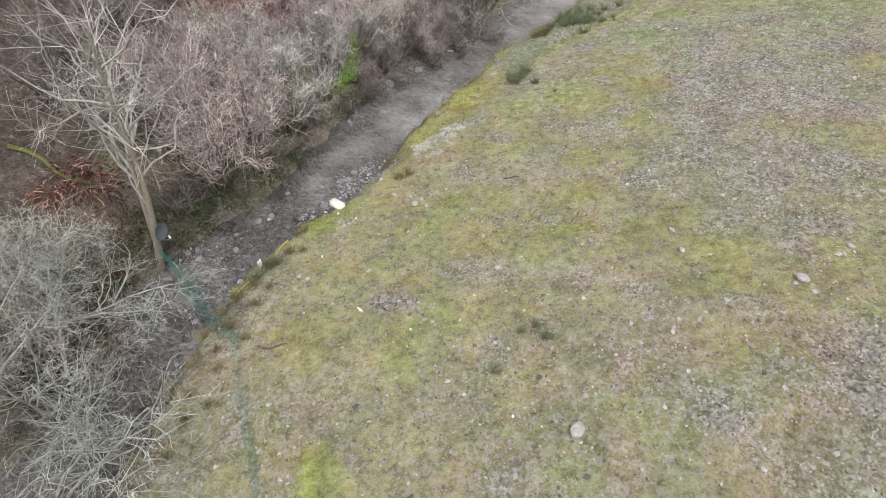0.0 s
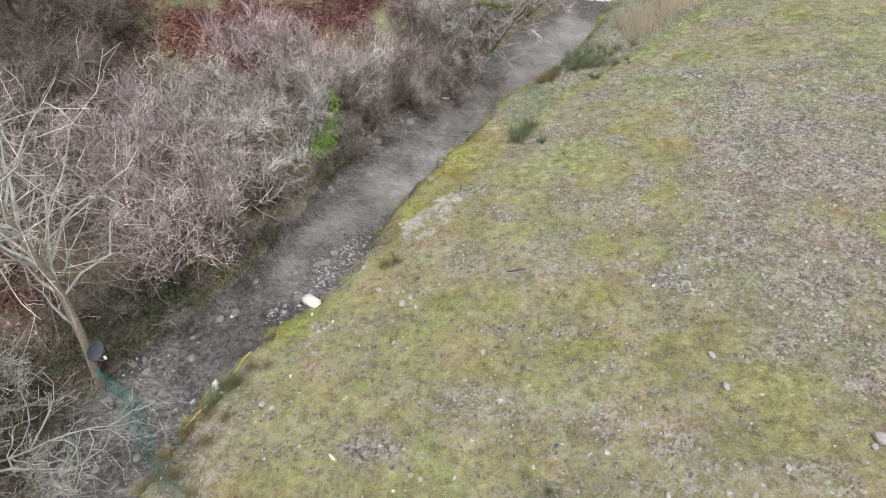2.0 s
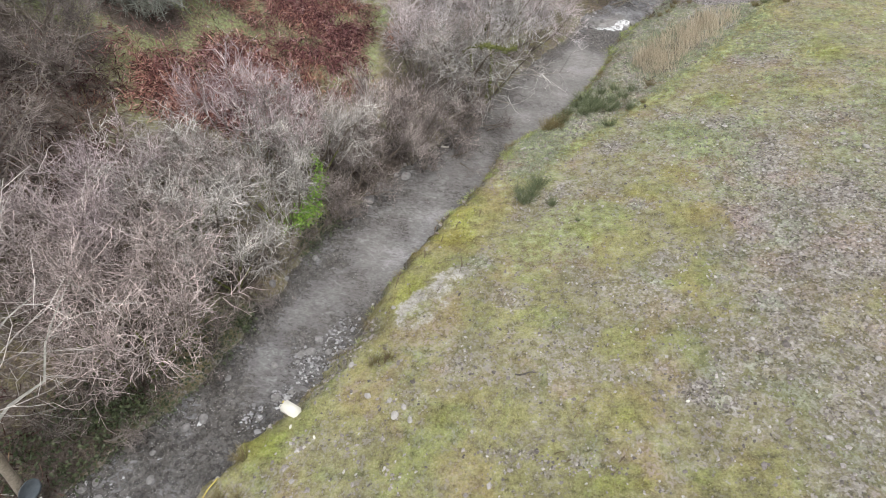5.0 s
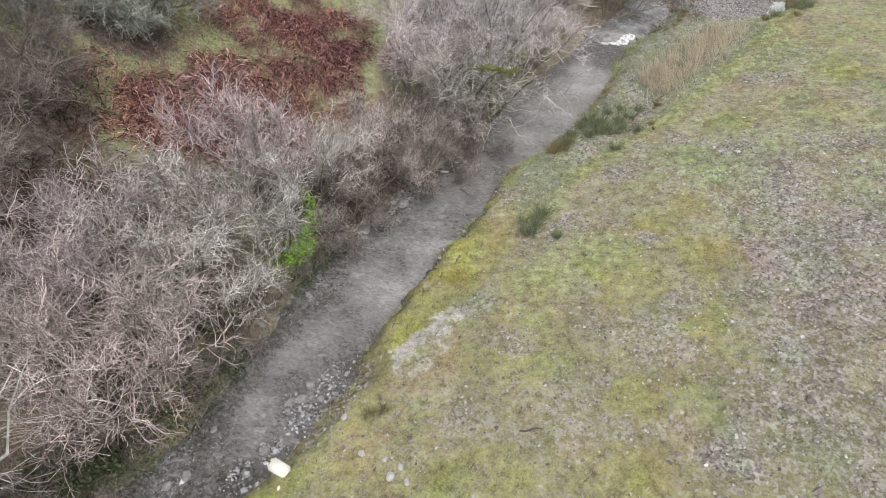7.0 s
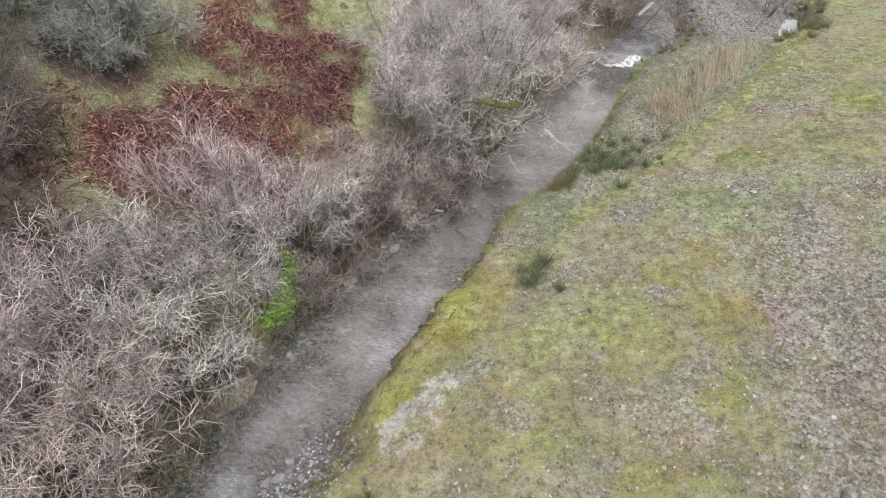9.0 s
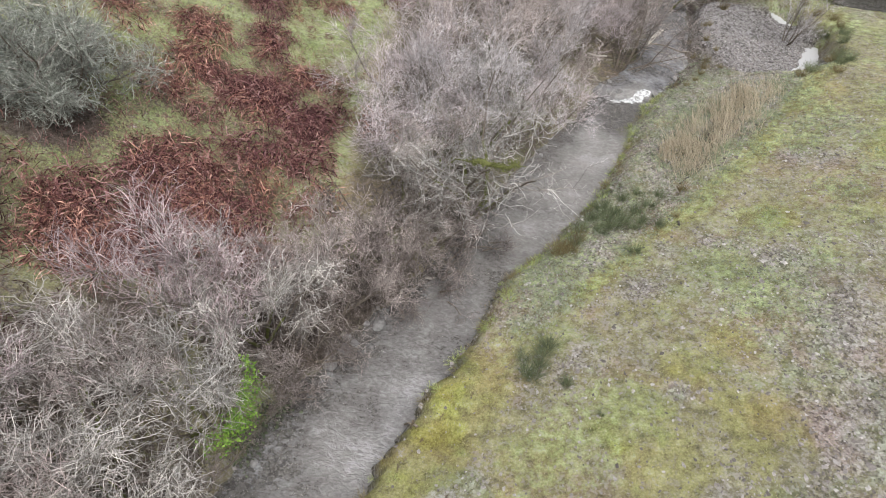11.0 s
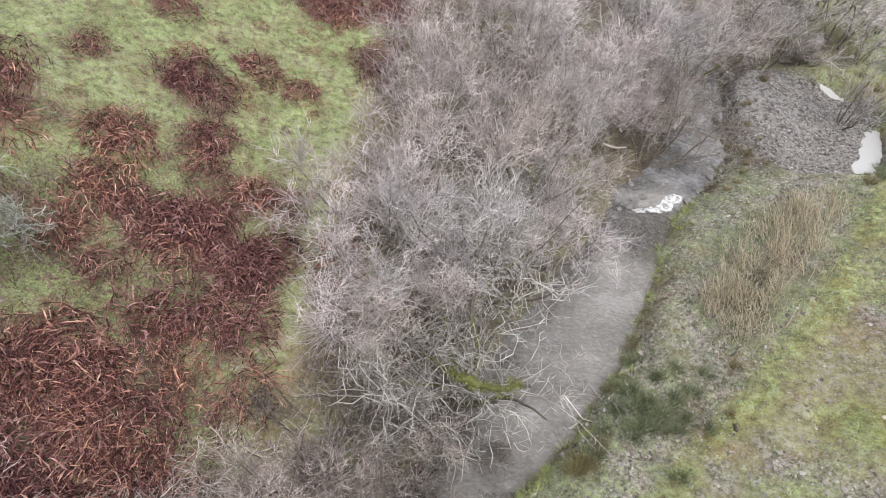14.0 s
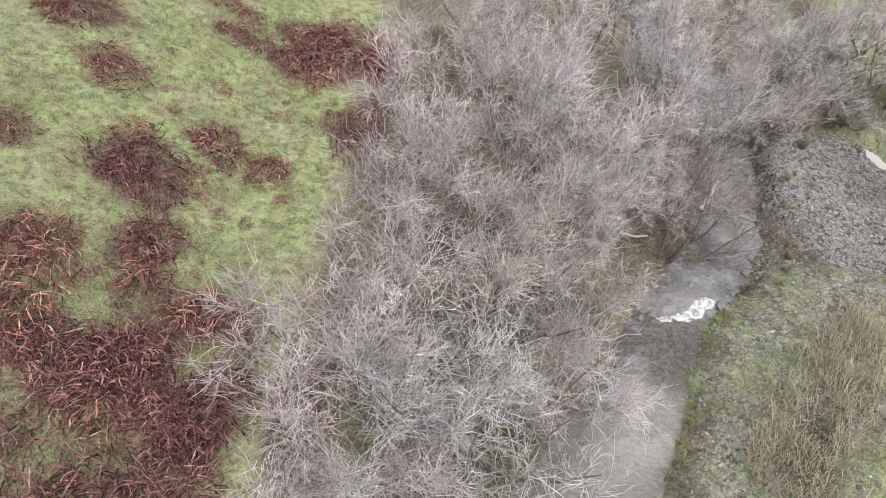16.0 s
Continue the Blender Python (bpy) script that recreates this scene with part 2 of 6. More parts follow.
IVY_DARK = plain("bramble_leaves", (0.03, 0.045, 0.022), (0.12, 0.14, 0.07), 8, 0.55, 0.0, 0.4, 0.0, "island")
STALK = plain("withered_stalk", (0.10, 0.075, 0.055), (0.27, 0.205, 0.15), 8, 0.9, 0.0, 0.2, 0.0, "island")
STRAW = plain("dead_reed", (0.32, 0.265, 0.185), (0.80, 0.71, 0.555), 8, 0.9, 0.0, 0.2, 0.0, "island")
RUSH = plain("rush_stems", (0.075, 0.095, 0.05), (0.28, 0.32, 0.185), 6, 0.75, 0.0, 0.3, 0.0, "island")
RUSH_DRY = plain("rush_stems_dry", (0.12, 0.10, 0.045), (0.33, 0.27, 0.14), 6, 0.8, 0.0, 0.3, 0.0, "island")
BLADE = plain("grass_blades", (0.20, 0.235, 0.08), (0.55, 0.625, 0.255), 2, 0.8, 0.0, 0.2, 0.0, "island")
BLADE_GREY = plain("grey_green_leaves", (0.13, 0.155, 0.095), (0.42, 0.46, 0.33), 2, 0.8, 0.0, 0.2, 0.0, "island")
BLADE_DRY = plain("dry_grass", (0.20, 0.18, 0.10), (0.54, 0.50, 0.30), 2, 0.85, 0.0, 0.2, 0.0, "island")
GRAVEL = stone_material("mauve_gravel", ((0.0, (0.20, 0.184, 0.19)), (0.4, (0.33, 0.306, 0.32)), (0.9, (0.44, 0.415, 0.435)), (0.99, (0.56, 0.54, 0.55))))
STONES = stone_material("shale_stones", ((0.0, (0.13, 0.114, 0.105)), (0.35, (0.265, 0.238, 0.224)), (0.85, (0.43, 0.396, 0.376)), (0.99, (0.57, 0.54, 0.52))))
WET = stone_material("wet_dark_stones", ((0.0, (0.05, 0.048, 0.046)), (0.5, (0.12, 0.116, 0.113)), (0.9, (0.21, 0.206, 0.203)), (1.0, (0.36, 0.355, 0.35))))
BEACH = stone_material("wet_beach_stones", ((0.0, (0.07, 0.067, 0.068)), (0.4, (0.20, 0.195, 0.198)), (0.85, (0.40, 0.395, 0.405)), (0.98, (0.54, 0.535, 0.545))))
ROCK = plain("river_rock", (0.11, 0.105, 0.10), (0.34, 0.33, 0.325), 9, 0.75, 0.6, 0.4)
ROCK_PALE = plain("pale_rock", (0.28, 0.262, 0.245), (0.52, 0.50, 0.48), 9, 0.85, 0.5)


def bracken_material(name, stops):
    """Withered fronds; each has its own tone."""
    n = Nodes(name)
    own = n.t.nodes.new("ShaderNodeVertexColor")
    own.layer_name = "tone"
    tone = n.add("ShaderNodeSeparateColor", Color=own.outputs["Color"]).outputs[0]
    f = n.math("ADD", n.math("MULTIPLY", tone, 0.8), n.math("MULTIPLY", n.noise(0.9, 3, 0.6), 0.2))
    c = n.mix(1.0, n.ramp(f, *stops), n.ramp(n.each(), (0.0, (0.68, 0.62, 0.74)), (0.5, (1.0, 0.98, 1.0)), (1.0, (1.32, 1.28, 1.1))), "MULTIPLY")
    return n.finish(c, 1.0, None, 0.03)


BRACKEN = bracken_material("dead_bracken", ((0.1, (0.055, 0.027, 0.027)), (0.3, (0.20, 0.095, 0.09)), (0.55, (0.41, 0.225, 0.192)), (0.88, (0.66, 0.47, 0.41))))
BRAMBLE = bracken_material("dead_bramble", ((0.2, (0.04, 0.024, 0.021)), (0.45, (0.11, 0.066, 0.056)), (0.7, (0.20, 0.125, 0.11)), (0.9, (0.15, 0.17, 0.07))))

# ---- mesh helpers ----


def mesh_of(name, verts, quads=None, tris=None, material=None, smoothed=False):
    """A mesh from arrays of corners and faces."""
    verts = np.asarray(verts, np.float32).reshape(-1, 3)
    quads = np.zeros((0, 4), np.int32) if quads is None else np.asarray(quads, np.int32).reshape(-1, 4)
    tris = np.zeros((0, 3), np.int32) if tris is None else np.asarray(tris, np.int32).reshape(-1, 3)
    me = bpy.data.meshes.new(name)
    me.vertices.add(len(verts))
    me.vertices.foreach_set("co", verts.ravel())
    me.loops.add(quads.size + tris.size)
    me.loops.foreach_set("vertex_index", np.concatenate([quads.ravel(), tris.ravel()]).astype(np.int32))
    me.polygons.add(len(quads) + len(tris))
    me.polygons.foreach_set("loop_start", np.concatenate([np.arange(len(quads)) * 4, quads.size + np.arange(len(tris)) * 3]).astype(np.int32))
    me.polygons.foreach_set("use_smooth", np.full(len(quads) + len(tris), smoothed))
    me.update(calc_edges=True)
    if material:
        me.materials.append(material)
    return me


def part(name, me, parent, label="", m=None):
    """A mesh, or a bmesh with its material in a pair, as a part of a thing."""
    ob = new(name, me)
    ob.parent = parent
    if m is not None:
        ob.matrix_basis = m
    return tagged(ob, label)


def from_bm(name, bm, material, smoothed=False):
    me = bpy.data.meshes.new(name)
    bmesh.ops.recalc_face_normals(bm, faces=bm.faces)
    for f in bm.faces:
        f.smooth = smoothed
    bm.to_mesh(me)
    bm.free()
    me.materials.append(material)
    return me


def unit(v):
    return v / np.maximum(np.linalg.norm(v, axis=-1, keepdims=True), 1e-9)


def tubes(paths, radii, sides=3):
    """Tapered round sticks along N paths of K points: corners and faces."""
    N, K, _ = paths.shape
    tan = np.empty_like(paths)
    tan[:, 1:-1] = paths[:, 2:] - paths[:, :-2]
    tan[:, 0], tan[:, -1] = paths[:, 1] - paths[:, 0], paths[:, -1] - paths[:, -2]
    tan = unit(tan)
    ref = np.where(np.abs(tan[:, :1, 2:3]) > 0.8, np.array([1.0, 0, 0]), np.array([0, 0, 1.0]))
    u = unit(np.cross(tan, np.broadcast_to(ref, tan.shape)))
    w = np.cross(tan, u)
    a = np.arange(sides) * 2 * np.pi / sides
    ring = paths[:, :, None] + radii[:, :, None, None] * (u[:, :, None] * np.cos(a)[:, None] + w[:, :, None] * np.sin(a)[:, None])
    base = np.arange(N * (K)).reshape(N, K)[:, :-1, None] * sides
    i = np.arange(sides)
    j = (i + 1) % sides
    q = np.stack([base + i, base + j, base + sides + j, base + sides + i], -1)
    return ring.reshape(-1, 3), q.reshape(-1, 4)


def joined(pieces):
    vs, qs, k = [], [], 0
    for v, q in pieces:
        vs.append(v)
        qs.append(q + k)
        k += len(v)
    return np.concatenate(vs), np.concatenate(qs)


def grow(rng, start, way, length, K, wander, up):
    N = len(start)
    pts = np.empty((N, K, 3))
    pts[:, 0] = start
    d = unit(way)
    for k in range(1, K):
        d = unit(d + wander * rng.normal(size=(N, 3)) + np.array([0, 0, up]))
        pts[:, k] = pts[:, k - 1] + d * (length / (K - 1))[:, None]
    return pts


def sprout(rng, paths, radii, count, lo, hi, angle, upness=0.0):
    """Starts, ways and radii of branches along paths."""
    N, K, _ = paths.shape
    who = np.repeat(np.arange(N), count)
    t = rng.uniform(lo, hi, len(who)) * (K - 1)
    i = np.minimum(t.astype(int), K - 2)
    f = (t - i)[:, None]
    a, b = paths[who, i], paths[who, i + 1]
    tan = unit(b - a)
    side = unit(np.cross(tan, rng.normal(size=tan.shape)))
    ang = np.radians(rng.uniform(angle[0], angle[1], len(who)))[:, None]
    way = unit(tan * np.cos(ang) + side * np.sin(ang) + np.array([0, 0, upness]))
    r = radii[who, i] * (1 - f[:, 0]) + radii[who, i + 1] * f[:, 0]
    return a + (b - a) * f, way, r, t / (K - 1), who


def taper(n, K, r0, r1):
    t = np.linspace(0, 1, K)[None]
    return np.asarray(r0)[:, None] * (1 - t) + np.asarray(r1)[:, None] * t * np.ones((n, 1))


def thicket(seed, stems=6, height=4.8, spread=40, limbs=8, branchlets=8, twigs=7, stem_r=0.055, twig_r=0.0047, droop=0.0, trunk=False, up=0.09, wild=1.0, low=0.2, angle=(30, 75), short=0.1, sway=0.16, limb_r=0.4, fan=(28, 70), spray=(22, 70), knots=2):
    """Paths of a bare bush or tree: its stems, and corners and faces of its crown."""
    rng = np.random.default_rng(seed)
    n = stems
    az = rng.uniform(0, 2 * np.pi, n) if trunk else np.arange(n) * 2 * np.pi / n + rng.uniform(-0.4, 0.4, n)
    tilt = np.radians(rng.uniform(0.15, 1.0, n) * spread)
    way = np.stack([np.sin(tilt) * np.cos(az), np.sin(tilt) * np.sin(az), np.cos(tilt)], 1)
    start = np.stack([np.cos(az), np.sin(az), 0 * az], 1) * (0.0 if trunk else 0.18) * np.ones((n, 1))
    start[:, 2] = -0.25
    length = height * rng.uniform(0.68, 0.9, n)
    p0 = grow(rng, start, way, length, 8, sway, 0.05)
    r0 = taper(n, 8, stem_r * rng.uniform(0.7, 1.15, n), np.full(n, stem_r * 0.16))
    s, w, r, t, who = sprout(rng, p0, r0, limbs, low, 0.98, angle, 0.04)
    L = height * (0.46 - 0.26 * t) * rng.uniform(0.5, 1.2, len(s))
    p1 = grow(rng, s, w, L, 6, 0.22 * wild, up)
    r1 = taper(len(s), 6, np.minimum(r * 0.75, stem_r * limb_r), np.full(len(s), twig_r * 1.2))
    s, w, r, t, who = sprout(rng, p1, r1, branchlets, 0.12, 1.0, fan, -droop)
    L = height * 0.19 * rng.uniform(0.4, 1.25, len(s))
    p2 = grow(rng, s, w, L, 4, 0.27 * wild, up * 0.8 - droop)
    r2 = taper(len(s), 4, np.minimum(r * 0.8, twig_r * 1.6), np.full(len(s), twig_r * 0.7))
    s, w, r, t, who = sprout(rng, p2, r2, twigs * 3 // 2, 0.1, 1.0, spray, -droop)
    L = height * short * rng.uniform(0.25, 1.0, len(s))
    p3 = grow(rng, s, w, L, knots, 0.24 * wild, up * 0.7 - droop)
    r3 = taper(len(s), knots, np.full(len(s), twig_r * 0.85), np.full(len(s), twig_r * 0.45))
    return p0, r0, tubes(p1, r1, 4), joined([tubes(p2, r2), tubes(p3, r3)])


def leaves(rng, places, ways, size):
    """Small folded leaves: corners and faces."""
    N = len(places)
    d = unit(ways)
    s = unit(np.cross(d, rng.normal(size=d.shape)))
    z = np.cross(s, d)
    L = size * rng.uniform(0.6, 1.3, (N, 1))
    v = np.stack([places, places + d * L * 0.5 + s * L * 0.4 + z * L * 0.12, places + d * L, places + d * L * 0.5 - s * L * 0.4 + z * L * 0.12], 1)
    i = np.arange(N)[:, None] * 4
    return v.reshape(-1, 3), np.concatenate([i, i + 1, i + 2, i + 3], 1)


# ---- the plan of the stream and the ground ----
# stream: y, x of the far bank's water edge, x of the field's water edge
STREAM = [(-60, -20, -14), (-10, -14, -9.0), (4, -10.2, -6.5), (8.8, -8.9, -6.1), (11.7, -8.6, -5.7), (13.2, -7.9, -4.9), (15.0, -6.9, -3.9),
          (16.3, -5.9, -3.2), (18.5, -5.0, -2.0), (20.5, -4.3, -1.1), (22.5, -3.4, 0.0), (24.8, -2.2, 1.35), (26.6, -1.25, 2.2),
          (28.5, 0.3, 3.0), (30.0, 1.3, 4.3), (32.0, 2.3, 5.6), (34.4, 3.9, 7.05), (36.7, 5.2, 8.1), (38.3, 6.3, 8.6),
          (40.3, 7.5, 9.75), (42.0, 9.0, 11.3), (44.0, 10.2, 12.2), (47.0, 11.2, 13.2), (52.0, 11.5, 13.5), (60, 10, 12), (120, 0, 3)]
SY, SL, SR = (np.array([r[i] for r in STREAM], float) for i in range(3))


def water_level(y):
    """Height of the stream's surface: it drops over a small fall."""
    y = np.asarray(y, float)
    low = -2.0 + (np.clip(y, 4, 40) - 14) * 0.0154
    return low + 0.32 * smooth((y - 40.45) / 0.7) + 0.02 * np.clip(y - 41, 0, 30)


def smooth(t):
    t = np.clip(t, 0, 1)
    return t * t * (3 - 2 * t)


def value_noise(x, y, seed=0):
    """Smooth noise in -1..1 over the plane, with features one unit across."""
    x, y = np.asarray(x, float), np.asarray(y, float)
    xi, yi = np.floor(x).astype(np.int64), np.floor(y).astype(np.int64)
    u, v = x - xi, y - yi
    u, v = u * u * (3 - 2 * u), v * v * (3 - 2 * v)

    def h(a, b):
        n = (a * 374761393 + b * 668265263 + seed * 974634541) & 0xFFFFFFFF
        n = ((n ^ (n >> 13)) * 1274126177) & 0xFFFFFFFF
        return ((n ^ (n >> 16)) & 0xFFFF) / 32767.5 - 1
    return (h(xi, yi) * (1 - u) + h(xi + 1, yi) * u) * (1 - v) + (h(xi, yi + 1) * (1 - u) + h(xi + 1, yi + 1) * u) * v


def fbm(x, y, size, octaves=4, seed=0):
    out, amp, tot = 0, 1.0, 0.0
    for k in range(octaves):
        out = out + amp * value_noise(np.asarray(x) / size * 2 ** k + 17.3 * k, np.asarray(y) / size * 2 ** k - 9.1 * k, seed + k)
        tot += amp
        amp *= 0.5
    return out / tot


def edges(y):
    wob = 0.22 * value_noise(y * 1.1, 0 * y + 3.3, 5) + 0.13 * value_noise(y * 2.7, 0 * y + 7.3, 6) + 0.1 * value_noise(y * 6.1, 0 * y + 9.1, 9)
    wob2 = 0.2 * value_noise(y * 1.0, 0 * y + 31.3, 7) + 0.14 * value_noise(y * 2.5, 0 * y + 57.3, 8) + 0.2 * value_noise(y * 5.7, 0 * y + 4.7, 10)
    return np.interp(y, SY, SL) + wob, np.interp(y, SY, SR) + wob2


def bar(x, y):
    """1 on the gravel bar above the fall."""
    r = ((x - 16.3) / 3.3) ** 2 + ((y - 46.0) / 4.2) ** 2 + 0.25 * fbm(x, y, 1.6, 3, 121)
    return smooth((1.25 - r) / 0.5)


POOLS = [[(17.67, 43.05, 0.25), (18.45, 44.0, 0.4), (19.0, 45.1, 0.38), (19.7, 46.1, 0.25)], [(19.1, 48.2, 0.2), (18.65, 49.0, 0.26), (18.2, 49.5, 0.2)]]


def pool(x, y):
    """Signed: above 0 inside the side pool."""
    d = np.full(np.shape(x), -9.0)
    for (ax, ay, ar), (bx, by, br) in [pair for line in POOLS for pair in zip(line, line[1:])]:
        t = np.clip(((x - ax) * (bx - ax) + (y - ay) * (by - ay)) / ((bx - ax) ** 2 + (by - ay) ** 2), 0, 1)
        d = np.maximum(d, ar + (br - ar) * t - np.hypot(x - ax - t * (bx - ax), y - ay - t * (by - ay)))
    return d + 0.22 * fbm(x, y, 0.5, 3, 131)


POOL_LEVEL = -0.42


def ground(x, y, rough=True):
    """Height of the ground."""
    x, y = np.asarray(x, float), np.asarray(y, float)
    cy = np.clip(y, -10, 46)
    cx = np.clip(x, -12, 18)
    v = cy - 30
    right = -2.224 + 0.2568 * cx - 0.1475 * v + 0.0025 * cx * cx - 0.0013 * cx * v - 0.0007 * v * v + 0.2 * (x - cx) - 0.03 * (y - cy)
    s = x - np.interp(y, SY, SR)
    right = right - 0.22 * smooth((1.3 - s) / 1.3) * smooth((y - 27) / 3)
    b = bar(x, y)
    right = right * (1 - b) + b * -0.36
    el, er = edges(y)
    knee = np.minimum(-5.0, np.interp(y, SY, SL) - 0.7)
    rise = np.clip(knee - x, 0, None)
    rise = np.where(rise < 1.5, rise * rise / 3, rise - 0.75)
    left = -1.45 + 0.33 * np.minimum(rise, 12) + 0.22 * np.clip(rise - 12, 0, None)
    wl = water_level(y)
    bed = wl - 0.22
    beach = smooth((y - 14.2) / 1.5) * smooth((20.2 - y) / 1.5)
    wr = 0.5 + 0.9 * beach + 0.55 * smooth((y - 28) / 3) * smooth((40 - y) / 1.5)
    tr = smooth((x - er + 0.15) / wr)
    tl = smooth((el - x + 0.15) / 0.7)
    z = bed + tr * (np.maximum(right, wl + 0.12) - bed) + tl * (left - bed)
    p = pool(x, y)
    z = z - smooth((p + 0.22) / 0.3) * np.clip(z - (POOL_LEVEL - 0.15), 0, None)
    if rough:
        land = np.maximum(tr, tl)
        z = z + land * (0.10 * fbm(x, y, 2.6, 3, 11) + 0.035 * fbm(x, y, 0.5, 2, 21)) + (1 - land) * 0.05 * fbm(x, y, 0.7, 2, 31)
    return z

# ---- ground ----


def axis(lo, hi, step, far):
    """Even steps between lo and hi, wider and wider ones out to far."""
    a = list(np.arange(lo, hi + step / 2, step))
    d, x = step, hi
    while x < hi + far:
        d *= 1.22
        x += d
        a.append(x)
        a.insert(0, lo - (x - hi))
    return np.array(a)


def blob(x, y, cx, cy, rx, ry, turn=0.0):
    """1 inside an ellipse, fading at its rim."""
    c, s = math.cos(radians(turn)), math.sin(radians(turn))
    u, v = (x - cx) * c + (y - cy) * s, -(x - cx) * s + (y - cy) * c
    return smooth(1.6 - np.hypot(u / rx, v / ry) * 1.1)


# where yellow moss and bare shale show in the turf: x, y, half widths
MOSS_SPOTS = [(1.9, 15.2, 1.3, 0.6), (4.9, 15.1, 1.6, 0.6), (7.3, 13.6, 1.4, 0.8), (8.4, 11.4, 1.2, 0.9), (9.6, 10.7, 1.0, 0.7), (6.3, 12.8, 1.2, 0.6), (-1.1, 4.8, 0.8, 0.6), (-2.5, 9.2, 0.6, 1.2),
              (8.7, 12.2, 1.1, 0.7), (10.0, 12.2, 0.9, 0.7), (4.3, 13.5, 0.9, 0.5), (5.5, 17.6, 0.8, 1.4), (8.5, 22.2, 0.8, 1.2), (6.1, 21.8, 0.9, 1.2), (8.5, 19.3, 0.7, 1.0), (7.5, 24.4, 1.1, 1.2),
              (5.5, 22.6, 0.8, 1.0), (8.4, 25.1, 0.8, 0.8), (9.3, 31.3, 0.9, 0.8), (11.9, 30.8, 0.8, 0.8), (16.0, 38.7, 1.1, 1.2), (17.3, 34.2, 1.2, 1.2)]
SHALE_SPOTS = [(11.8, 12.4, 1.2, 1.0), (10.7, 8.6, 1.4, 1.2), (4.3, 6.1, 1.0, 0.7), (-0.4, 10.9, 0.8, 0.5), (7.8, 7.1, 1.2, 0.8), (7.2, 16.2, 1.2, 0.7), (8.6, 16.4, 1.0, 0.9), (10.2, 19.1, 1.2, 1.0),
               (13.6, 26.8, 1.3, 2.0), (10.5, 14.6, 1.0, 0.8), (13.4, 22.3, 1.4, 1.6), (3.0, 19.5, 0.7, 0.5), (2.1, 20.9, 0.6, 0.4), (15.9, 36.0, 1.0, 1.3), (11.7, 29.0, 1.1, 0.9), (11.2, 26.4, 1.2, 1.4),
               (4.7, 24.7, 0.6, 0.7), (7.1, 27.6, 0.9, 0.9), (6.9, 23.2, 0.5, 0.5), (8.3, 29.8, 0.9, 0.7), (10.2, 29.6, 0.8, 0.7), (13.9, 34.2, 1.0, 1.0)]


# where dead bracken lies: x, y, half widths, turn
BRACKEN_PATCHES = [
    (-9.6, 29.2, 2.6, 1.4, 20), (-7.4, 29.9, 2.0, 1.4, 35), (-6.0, 31.8, 1.6, 1.1, 45), (-9.3, 26.8, 1.8, 1.3, 0), (-7.3, 27.8, 1.9, 1.2, 10), (-8.4, 27.4, 1.3, 1.0, 0), (-6.2, 27.9, 1.2, 0.8, 20), (-5.4, 33.6, 1.4, 0.9, 50),
    (-5.0, 34.9, 1.0, 0.9, 50), (-6.0, 35.4, 1.5, 0.7, 30), (-7.7, 35.5, 1.6, 0.9, 15), (-6.7, 36.7, 1.5, 0.8, 20), (-8.8, 36.2, 1.1, 0.8, 10), (-5.1, 37.8, 0.8, 1.2, 0), (-9.6, 36.8, 0.9, 0.6, 20), (-7.2, 38.2, 1.0, 0.6, 10),
    (-8.0, 40.0, 0.9, 0.7, 20), (-9.0, 42.6, 1.2, 1.3, 10), (-5.45, 44.6, 0.6, 0.5, 0), (-10.7, 39.3, 1.0, 0.6, 0), (-11.4, 46.8, 0.7, 0.6, 0), (-8.0, 45.1, 0.5, 0.35, 0), (-9.6, 38.3, 1.0, 0.5, 20),
    (-5.0, 51.4, 1.8, 1.2, 20), (-3.2, 52.6, 1.6, 1.4, 0), (-5.6, 53.6, 1.6, 0.9, 0), (-8.6, 51.6, 0.9, 0.5, 0), (-13.2, 49.2, 1.5, 0.6, 10), (-9.6, 53.4, 1.2, 0.5, 0), (-12.6, 38.3, 1.1, 0.7, 20), (-14.2, 39.5, 1.0, 0.5, 10),
    (-9.0, 33.6, 0.9, 0.5, 20), (-10.6, 34.4, 0.7, 0.7, 20), (-12.8, 42.6, 0.6, 0.4, 0), (-11.6, 13.4, 0.8, 0.7, 0), (-2.6, 47.6, 1.0, 1.0, 30), (-4.4, 30.6, 0.9, 0.6, 40), (-4.0, 35.8, 0.5, 0.8, 0), (-11.2, 27.9, 0.7, 0.7, 0)]


